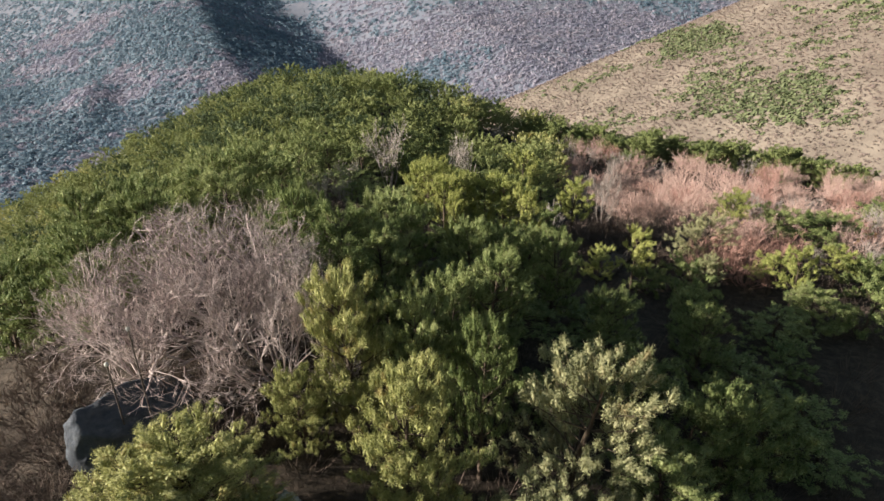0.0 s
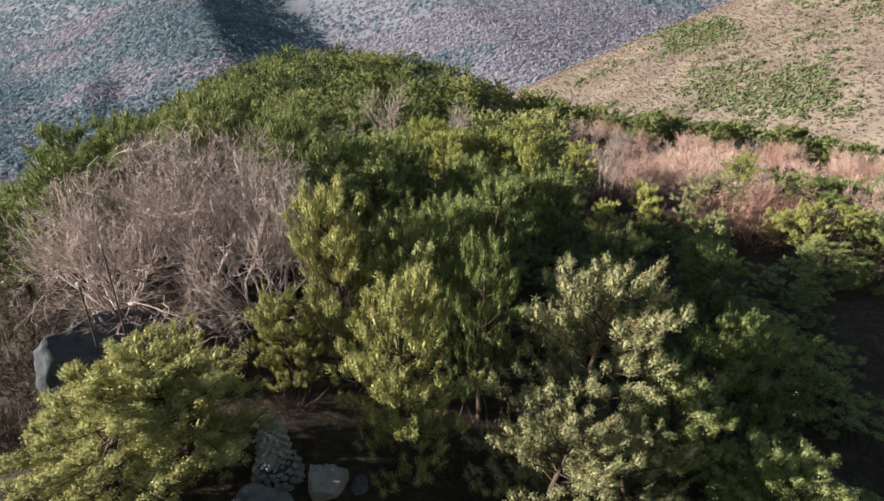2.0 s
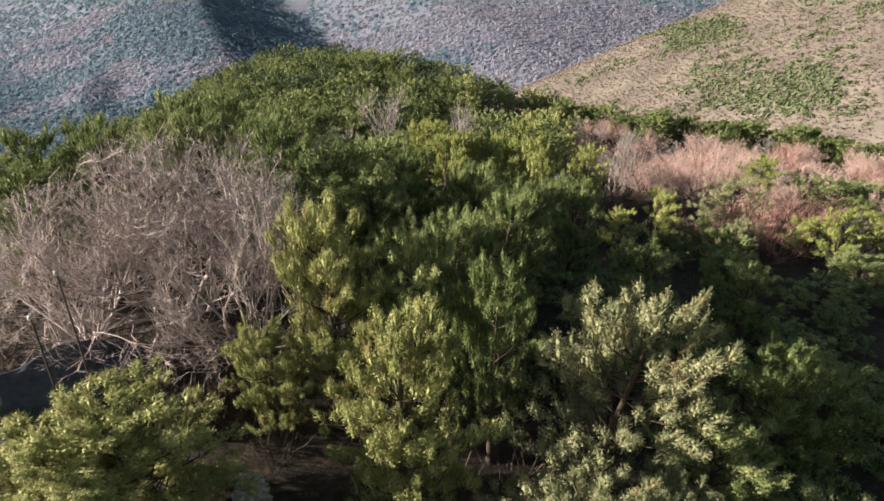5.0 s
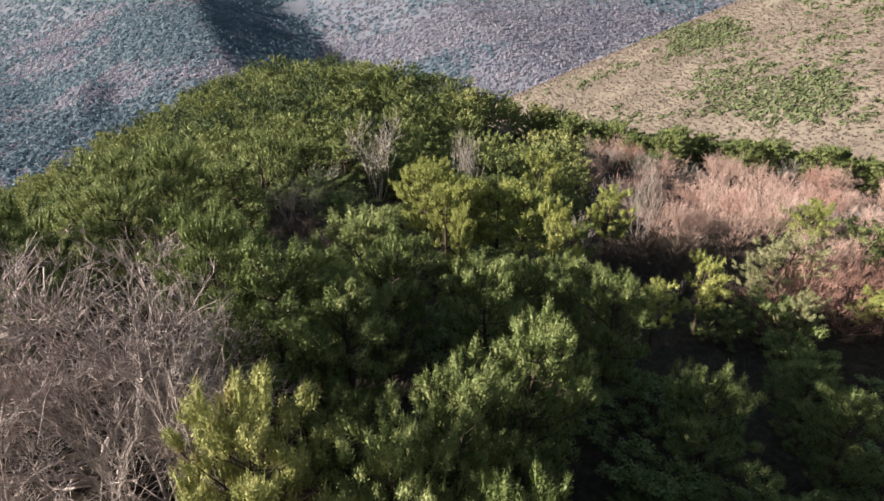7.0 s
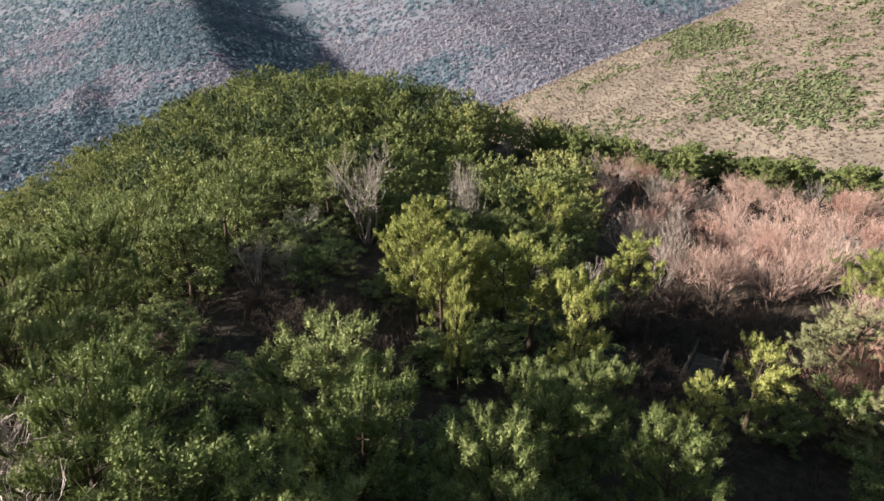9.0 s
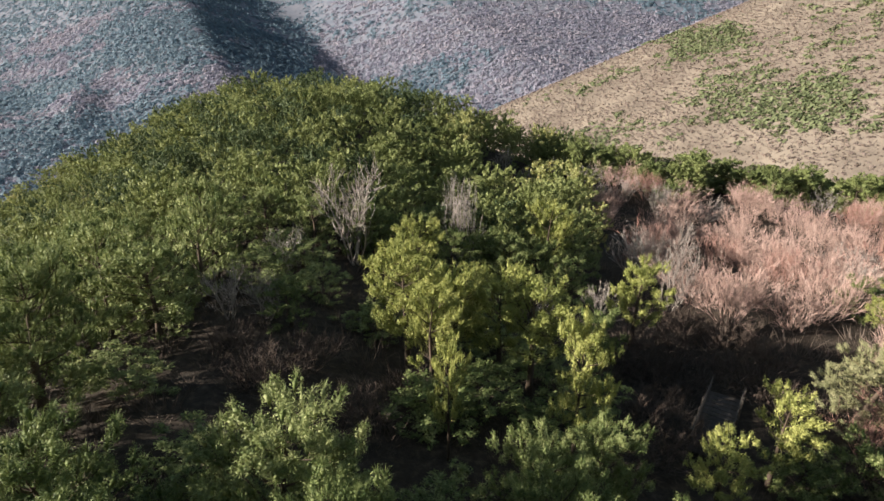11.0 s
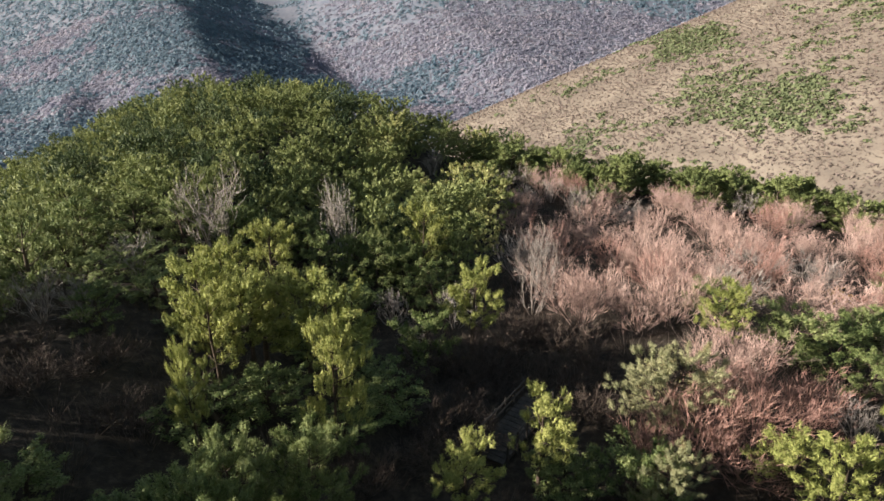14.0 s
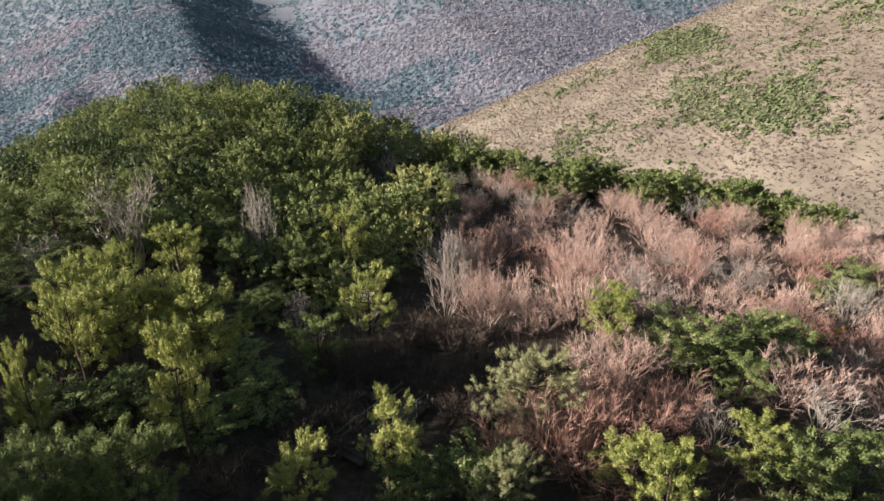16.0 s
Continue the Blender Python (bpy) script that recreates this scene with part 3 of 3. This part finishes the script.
PINK = [
    (18.5, 58.8, 3.6, 2.7), (20.6, 56.6, 3.4, 2.4), (31.5, 71.2, 3.2, 2.6), (26.5, 66.7, 3.0, 2.4), (40.6, 81.9, 3.0, 2.4), (50.6, 84.9, 3.4, 2.8),
    (51.8, 75.5, 3.2, 3.0), (59.8, 80.7, 3.2, 3.0), (22.3, 52.8, 2.8, 2.2), (26.0, 47.0, 2.8, 2.4), (24.1, 46.4, 2.6, 2.2), (38.1, 74.2, 3.4, 3.0),
    (51.2, 87.8, 3.4, 3.0), (44.3, 68.2, 2.4, 2.4), (32.0, 64.6, 2.6, 2.2)]
RED = [(21.4, 41.5, 3.6, 2.8), (24.4, 42.3, 3.4, 2.8), (19.0, 40.4, 2.6, 1.9), (22.7, 40.1, 2.4, 2.2), (26.9, 42.7, 2.6, 2.3), (43.0, 52.0, 3.0, 2.2), (48.2, 67.2, 2.6, 2.2), (25.4, 69.0, 3.0, 2.4)]
TAKEN += [(x, y) for x, y, _, _ in PINK + RED + GREY_BARE]


def shrub_zone(x, y):
    return x > 15 + 0.05 * abs(y - 55) and 44 < y < 112 - 0.40 * x and x < 82 and free(x, y, 2.1) and not wood_place(x, y)


more = [(x, y, rng.uniform(2.2, 4.2), rng.uniform(2.2, 3.6)) for x, y in grid_places(15, 82, 44, 100, 5.4, shrub_zone)]
grey_more, red_more = more[::7], more[3::6]
more = [m for m in more if m not in grey_more and m not in red_more]
red_more = [m for m in red_more if m not in grey_more]
plant(bare_set("bare_shrub", (81, 82, 83), 3.2, PINK_TWIG, "leafless shrub, a haze of fine pinkish tan twigs", "shrub", "bare shrubs", spread=1.15, stems=15, levels=3, kids=5, r0=0.018, upright=0.34, least=0.007), PINK + more)
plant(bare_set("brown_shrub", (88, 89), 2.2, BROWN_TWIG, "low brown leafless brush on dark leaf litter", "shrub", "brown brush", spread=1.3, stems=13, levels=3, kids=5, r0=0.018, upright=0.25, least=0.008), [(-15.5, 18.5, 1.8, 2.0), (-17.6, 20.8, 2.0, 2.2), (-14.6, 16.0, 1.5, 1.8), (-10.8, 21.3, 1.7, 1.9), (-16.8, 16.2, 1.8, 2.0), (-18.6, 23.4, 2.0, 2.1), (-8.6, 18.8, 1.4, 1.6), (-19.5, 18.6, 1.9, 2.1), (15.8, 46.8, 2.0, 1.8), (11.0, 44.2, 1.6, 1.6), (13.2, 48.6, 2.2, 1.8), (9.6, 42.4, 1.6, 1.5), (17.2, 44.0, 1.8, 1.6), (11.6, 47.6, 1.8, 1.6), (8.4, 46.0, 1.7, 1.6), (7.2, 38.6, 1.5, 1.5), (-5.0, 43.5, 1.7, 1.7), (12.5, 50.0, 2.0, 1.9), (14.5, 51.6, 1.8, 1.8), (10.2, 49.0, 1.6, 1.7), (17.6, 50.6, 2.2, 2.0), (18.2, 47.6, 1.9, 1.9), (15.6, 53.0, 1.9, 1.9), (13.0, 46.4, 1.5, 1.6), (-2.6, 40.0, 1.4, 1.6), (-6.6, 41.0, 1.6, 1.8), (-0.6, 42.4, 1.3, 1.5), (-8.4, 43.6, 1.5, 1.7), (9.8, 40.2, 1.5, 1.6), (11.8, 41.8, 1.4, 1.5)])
plant(bare_set("bare_shrub", (86, 87), 3.0, GREY_TWIG, "leafless tan-grey shrub with spreading twigs", "shrub", "tan shrubs", spread=1.3, stems=13, levels=3, kids=5, r0=0.026, upright=0.28, least=0.008), grey_more + [(30.5, 57.5, 2.6, 2.6)])
plant(bare_set("bare_shrub", (84, 85), 3.2, RED_TWIG, "leafless shrub with dense reddish brown twigs", "shrub", "reddish shrubs", spread=1.2, stems=15, levels=3, kids=5, r0=0.018, upright=0.34, least=0.007), RED + red_more)


# undergrowth in the shade and dry grass: nobody could count it
def brush_arrays(seed, stalks, tall, wide):
    r = np.random.default_rng(seed)
    n = stalks
    a, q = r.random(n) * 6.283, np.sqrt(r.random(n))
    root = np.stack([wide * q * np.cos(a), wide * q * np.sin(a), np.full(n, -0.1)], -1)
    way = np.stack([np.cos(a) * q * 0.8, np.sin(a) * q * 0.8, np.ones(n)], -1) + r.normal(size=(n, 3)) * 0.25
    tip = root + way * (tall * (0.5 + 0.5 * r.random((n, 1))))
    side = unit(np.cross(way, r.normal(size=(n, 3))))
    w = 0.008 + 0.010 * r.random((n, 1))
    return np.stack([root + side * w, tip, root - side * w], 1).reshape(-1, 3), np.arange(3 * n).reshape(-1, 3)


tp = [brush_arrays(110 + i, 90, 2.2, 0.9) for i in range(4)]
ts = [(x, y, float(land(x, y)), rng.uniform(0.8, 1.5), rng.uniform(0, 6.28)) for x, y in grid_places(-60, 30, 60, 128, 2.4, lambda x, y: float(smooth_noise(np.float64(x) / 11, np.float64(y) / 11, 44)) > 0.75 and y < 127 - 0.4 * x)]
tagged(mesh_object("grey_thicket", *scatter_mesh(tp, ts, rng), GREY_TWIG), "grey leafless thickets between the hill pines", "thicket", "", "stuff")
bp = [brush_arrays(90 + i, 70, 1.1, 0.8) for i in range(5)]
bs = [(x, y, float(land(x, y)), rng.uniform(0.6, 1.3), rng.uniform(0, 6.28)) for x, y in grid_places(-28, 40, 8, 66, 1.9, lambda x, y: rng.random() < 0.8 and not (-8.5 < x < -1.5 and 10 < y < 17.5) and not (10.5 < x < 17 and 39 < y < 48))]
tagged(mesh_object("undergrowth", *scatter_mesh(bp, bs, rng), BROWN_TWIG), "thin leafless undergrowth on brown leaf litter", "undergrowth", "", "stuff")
gp = [brush_arrays(100 + i, 60, 0.9, 0.7) for i in range(5)]
gs = [(x, y, float(land(x, y)), rng.uniform(0.7, 1.5), rng.uniform(0, 6.28)) for x, y in grid_places(14, 95, 34, 118, 3.4, lambda x, y: y < 122 - 0.4 * x and y > 44 - 0.2 * (x - 14))]
tagged(mesh_object("dry_grass", *scatter_mesh(gp, gs, rng), STRAW), "pale dry grass tussocks between the shrubs", "grass", "", "stuff")


# ---- rocks, cairn and stairs ----
def rock_arrays(seed, cuts=3, rough=0.11, square=2.4):
    """A boulder of half-size 1: a faceted, squared sphere with broken planes."""
    r = np.random.default_rng(seed)
    bm = bmesh.new()
    bmesh.ops.create_icosphere(bm, subdivisions=cuts, radius=1.0)
    planes = [(unit(r.normal(size=3)), 0.50 + 0.30 * r.random()) for _ in range(15)]
    for v in bm.verts:
        c = np.array(v.co)
        c = c / (np.abs(c) ** square).sum() ** (1 / square)
        for n, d in planes:
            over = c @ n - d
            if over > 0:
                c = c - n * over
        w = noise.noise(Vector(c * 1.7) + Vector((seed, 0, 0))) * rough - abs(noise.noise(Vector(c * 3.4) + Vector((0, seed, 0)))) * rough * 0.8 - max(0.0, 0.16 - abs(noise.noise(Vector(c * 2.3) + Vector((seed, seed, 0))))) * rough * 1.6 + noise.noise(Vector(c * 8) + Vector((0, seed, 0))) * rough * 0.25
        v.co = Vector(c * (1 + w))
    v = np.array([q.co for q in bm.verts])
    f = np.array([[q.index for q in g.verts] for g in bm.faces])
    bm.free()
    return v, f


def boulder(seed, place, half, turns, label, mat=STONE):
    v, f = rock_arrays(seed, 5, 0.12)
    ob = tagged(mesh_object("boulder", v * np.array(half), f, mat), label, "rock", "rocks by the cairn")
    ob.matrix_basis = pose(*place, *turns)


boulder(14, (-12.2, 19.4, -17.5), (2.9, 1.4, 2.7), (-6, -10, 52), "large bluish grey boulder under the bare trees, face shade put into its stone colour")
boulder(4, (-5.5, 13.0, -18.55), (1.40, 0.85, 0.80), (8, 4, -8), "flat-topped pale grey boulder in front of the stone cairn", GREY_STONE)
boulder(8, (-3.55, 13.9, -18.2), (0.72, 0.60, 1.15), (14, 12, 30), "angular grey block of stone beside the cairn", GREY_STONE)
boulder(9, (-2.5, 14.4, -18.9), (0.45, 0.35, 0.40), (0, 20, 70), "small grey stone on the bare ground")


def cairn(x, y):
    """A beehive tower of stacked stones on two stepped rings."""
    base = float(land(x, y)) + 0.10
    root = tagged(new("stone_cairn"), "beehive-shaped cairn of stacked grey stones on stepped rings", "cairn")
    root.location = (x, y, base)
    shapes = []
    for i in range(6):
        v, f = rock_arrays(200 + i, 2, 0.07, 5.0)
        ob = mesh_object("stone", v, f, CAIRN_STONE, root)
        shapes.append(ob)
    spare = list(shapes)
    z, course = 0.0, 0
    rings = [(0.84, 0.24), (0.83, 0.22), (0.71, 0.20), (0.70, 0.18)] + [(0.54 * math.sqrt(max(0.05, 1 - (k / 11.5) ** 2.4)), 0.165) for k in range(11)]
    for rad, tall in rings:
        n = max(4, int(6.283 * rad / (0.30 if course < 4 else 0.24)))
        for k in range(n):
            a = 6.283 * (k + 0.5 * (course % 2)) / n + rng.normal() * 0.04
            d = spare.pop() if spare else shapes[int(rng.integers(6))].copy()
            if d.name not in scene.collection.objects:
                scene.collection.objects.link(d)
                d.parent = root
            ln = 6.283 * rad / n * 0.54
            d.matrix_basis = pose((rad - 0.1) * math.cos(a), (rad - 0.1) * math.sin(a), z + tall / 2, rng.normal() * 2.5, rng.normal() * 2.5, math.degrees(a)) @ Matrix.Diagonal((0.16 + 0.03 * rng.random(), ln, tall * 0.52, 1))
        z, course = z + tall * 0.93, course + 1
    core = [(np.array([[0, 0, -0.3], [0, 0, 0.8], [0, 0, 0.95], [0, 0, z * 0.96]]), np.array([0.70, 0.60, 0.42, 0.08]))]
    mesh_object("core", *tubes(core, 14), STONE, root)
    cap = shapes[0].copy()
    scene.collection.objects.link(cap)
    cap.parent = root
    cap.matrix_basis = pose(0, 0, z + 0.05, 10, 5, 40) @ Matrix.Diagonal((0.16, 0.14, 0.13, 1))


cairn(-5.3, 14.9)


def slim_pole(x, y, top):
    """A slender upright pole with a small white cap."""
    base = float(land(x, y))
    root = tagged(new("pole"), "slender grey pole with a white cap beside the boulder", "pole", "poles by the boulder")
    root.location = (x, y, base)
    tall = top - base
    mesh_object("shaft", *tubes([(np.array([[0, 0, -0.3], [0.01, 0, tall * 0.5], [0, 0, tall]]), np.array([0.038, 0.034, 0.030]))], 8), WOOD, root, smooth=True)
    mesh_object("cap", *tubes([(np.array([[0, 0, tall - 0.02], [0, 0, tall + 0.02], [0, 0, tall + 0.12], [0, 0, tall + 0.15]]), np.array([0.02, 0.075, 0.075, 0.01]))], 10), CAIRN_STONE, root, "small white cap", True)


slim_pole(-11.5, 18.75, -12.4)
slim_pole(-12.3, 18.2, -13.6)


def box(bm, size, m):
    bmesh.ops.create_cube(bm, size=1, matrix=m @ Matrix.Diagonal((*size, 1)))


def box_part(name, size, m, mat, parent, label=""):
    bm = bmesh.new()
    box(bm, size, Matrix())
    bmesh.ops.bevel(bm, geom=bm.edges[:], offset=min(size) * 0.15, segments=1, affect="EDGES")
    me = bpy.data.meshes.new(name)
    bm.to_mesh(me)
    bm.free()
    me.materials.append(mat)
    ob = new(name, me)
    ob.parent, ob.matrix_basis = parent, m
    return tagged(ob, label)


def trail_stairs(x0, y0, x1, y1, steps, width):
    """Plank steps that follow the slope, with posts and two rails on either side."""
    root = tagged(new("trail_stairs"), "weathered dark wooden trail stairs with post and rail sides", "stairs")
    turn = math.degrees(math.atan2(y1 - y0, x1 - x0)) - 90
    root.matrix_basis = pose(x0, y0, float(land(x0, y0)), 0, 0, turn)
    run = math.hypot(x1 - x0, y1 - y0)

    def height(d):
        return float(land(x0 + (x1 - x0) * d / run, y0 + (y1 - y0) * d / run)) - float(land(x0, y0)) + 0.28

    first = None
    for k in range(steps):
        d = run * (k + 0.5) / steps
        m = pose(0, d, height(d), rng.normal() * 0.6, rng.normal() * 0.6, 0)
        if first is None:
            first = box_part("tread", (width, run / steps * 0.80, 0.06), m, WOOD, root)
        else:
            t = first.copy()
            scene.collection.objects.link(t)
            t.matrix_basis = m
    for side in (-1, 1):
        box_part("stringer", (0.07, run, 0.14), pose(side * width * 0.47, run / 2, height(run / 2) - 0.12, math.degrees(math.atan2(height(run) - height(0), run)), 0, 0), WOOD, root)
        tops = []
        for k in range(6):
            d = run * (k + 0.3) / 5.6
            box_part("post", (0.09, 0.09, 1.25), pose(side * width * 0.54, d, height(d) + 0.38, rng.normal(), rng.normal(), 0), WOOD, root)
            tops.append((side * width * 0.54, d, height(d)))
        for up in (0.55, 0.95):
            for a, b in zip(tops[:-1], tops[1:]):
                box_part("rail", (0.055, b[1] - a[1], 0.08), pose((a[0] + b[0]) / 2 - side * 0.07, (a[1] + b[1]) / 2, (a[2] + b[2]) / 2 + up, math.degrees(math.atan2(b[2] - a[2], b[1] - a[1])), 0, 0), WOOD, root)


trail_stairs(12.0, 40.9, 15.0, 45.6, 15, 1.5)


# ---- the far slopes ----
def clump_arrays(seed, leaves, tall, wide, size):
    """A crown of ragged leaf sheets that stand about an egg-shaped hull."""
    r = np.random.default_rng(seed)
    n = leaves
    d = unit(r.normal(size=(n, 3)))
    d[:, 2] = np.abs(d[:, 2]) * 1.1 - 0.1
    at = d * np.array([wide, wide, tall]) * (0.72 + 0.45 * r.random((n, 1)))
    out = unit(0.6 * d + np.array([-0.15, -0.10, 0.55]) + 0.35 * r.normal(size=(n, 3)))
    u = unit(np.cross(out, r.normal(size=(n, 3))))
    w = np.cross(out, u)
    size = size * (0.6 + 0.7 * r.random((n, 1)))
    return np.stack([at + u * size, at - u * size * 0.6 + w * size * 0.8, at - u * size * 0.5 - w * size * 0.8], 1).reshape(-1, 3), np.arange(3 * n).reshape(-1, 3)


def patches(x, y, size, seed):
    return smooth_noise(x / size, y / size, seed)


def spread_places(x0, x1, y0, y1, step):
    """Jittered grid places as two arrays."""
    x, y = [g.ravel() for g in np.meshgrid(np.arange(x0, x1, step), np.arange(y0, y1, step), indexing="ij")]
    return x + rng.uniform(-0.42, 0.42, x.size) * step, y + rng.uniform(-0.42, 0.42, x.size) * step


def stood(x, y, z, small, large):
    """Rows of place, scale and turn for scatter_mesh."""
    return list(zip(x.tolist(), y.tolist(), z.tolist(), rng.uniform(small, large, x.size).tolist(), rng.uniform(0, 6.28, x.size).tolist()))


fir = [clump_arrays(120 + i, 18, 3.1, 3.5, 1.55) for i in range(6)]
oak = [clump_arrays(130 + i, 16, 2.2, 3.6, 1.45) for i in range(6)]
mx, my = spread_places(-860, 620, 330, 1130, 5.6)
keep = (my > np.where(mx > 10, 512, 340)) & (np.abs(mx + 60) < 150 + 0.72 * my) & ((my < 900) | (rng.random(mx.size) < 0.6))
mx, my = mx[keep], my[keep]
green = 1.2 * patches(mx, my, 60, 11) + 0.8 * patches(mx, my, 22, 12) + np.where(mx < -80 - 0.1 * my, 0.85, -0.55) + rng.normal(size=mx.size) * 0.25 > 0.15
firs, oaks = stood(mx[green], my[green], 0 * mx[green], 0.65, 1.25), stood(mx[~green], my[~green], 0 * mx[~green], 0.65, 1.25)


def draped(v, f):
    """Crowns that follow the slope on which they stand."""
    v[:, 2] += land(v[:, 0], v[:, 1]) - 0.2
    return v, f


tagged(mesh_object("far_conifer_woods", *draped(*scatter_mesh(fir, firs, rng)), HAZY_CONIFERS), "blue-green conifers on the far mountain side, haze put into their colour", "woods", "", "stuff")
tagged(mesh_object("far_bare_woods", *draped(*scatter_mesh(oak, oaks, rng)), HAZY_BARE_WOODS), "grey leafless winter woods on the far mountain side, blue haze put into their colour", "woods", "", "stuff")


def on_hill(x, y):
    return (y > 150) & (y < 514) & (x > 20) & (x < 90 + 0.8 * y)


scrub = [clump_arrays(140 + i, 20, 0.85, 2.0, 0.75) for i in range(5)]
low_brush = [clump_arrays(145 + i, 12, 0.32, 2.1, 0.62) for i in range(5)]
tuss = [clump_arrays(150 + i, 6, 0.30, 1.1, 0.55) for i in range(5)]
hx, hy = spread_places(20, 400, 150, 560, 2.6)
hx, hy = hx[on_hill(hx, hy)], hy[on_hill(hx, hy)]
thick = np.exp(-((hx - 184) / 26) ** 2 - ((hy - 448) / 42) ** 2) + np.exp(-((hx - 168) / 30) ** 2 - ((hy - 298) / 30) ** 2)
is_scrub = 1.02 * thick + 0.25 * patches(hx, hy, 55, 21) + 0.40 * patches(hx, hy, 14, 22) + rng.normal(size=hx.size) * 0.16 > 0.48
is_brush = ~is_scrub & (0.5 * patches(hx, hy, 30, 23) + 0.5 * patches(hx, hy, 9, 24) + 0.5 * thick + 0.5 * np.exp(-((hy - 490) / 22) ** 2) + rng.normal(size=hx.size) * 0.15 > -0.25)
hz = land(hx, hy) - 0.2
scrubs, brush = stood(hx[is_scrub], hy[is_scrub], hz[is_scrub], 0.8, 1.6), stood(hx[is_brush], hy[is_brush], hz[is_brush], 0.6, 1.2)
tagged(mesh_object("hill_brush", *scatter_mesh(low_brush, brush, rng), HILL_BRUSH), "patches of low brown leafless brush on the hillside", "shrubs", "", "stuff")
tagged(mesh_object("hill_scrub", *scatter_mesh(scrub, scrubs, rng), LEAF_GREEN), "patches of low green scrub on the grassy hillside", "shrubs", "", "stuff")
gx, gy = spread_places(10, 400, 125, 520, 2.7)
keep = on_hill(gx, gy) | ((gy < 260) & (gx > 0))
gx, gy = gx[keep], gy[keep]
tufts = stood(gx, gy, land(gx, gy) - 0.1, 0.6, 1.4)
tagged(mesh_object("hill_grass", *scatter_mesh(tuss, tufts, rng), STRAW), "pale beige dry grass on the hillside", "grass", "", "stuff")


def dry_shrub(x, y, tall):
    """A small rounded bush that has kept its orange leaves."""
    root = tagged(new("dry_shrub"), "small rounded shrub with dry orange-yellow leaves", "shrub")
    root.location = (x, y, float(land(x, y)))
    thick, fine, _ = branching(301, tall, 1.0, 9, 3, 3, 0.018, upright=0.3)
    mesh_object("branchwork", *tubes(thick + fine, 3), BROWN_TWIG, root)
    spots = [(p[0][-1][0], p[0][-1][1], p[0][-1][2], 1.0, rng.uniform(0, 6.28)) for p in fine]
    mesh_object("foliage", *scatter_mesh([clump_arrays(310 + i, 9, 0.16, 0.18, 0.09) for i in range(3)], spots, rng), ORANGE, root)


dry_shrub(44.0, 57.5, 1.8)
dry_shrub(41.8, 63.0, 1.4)
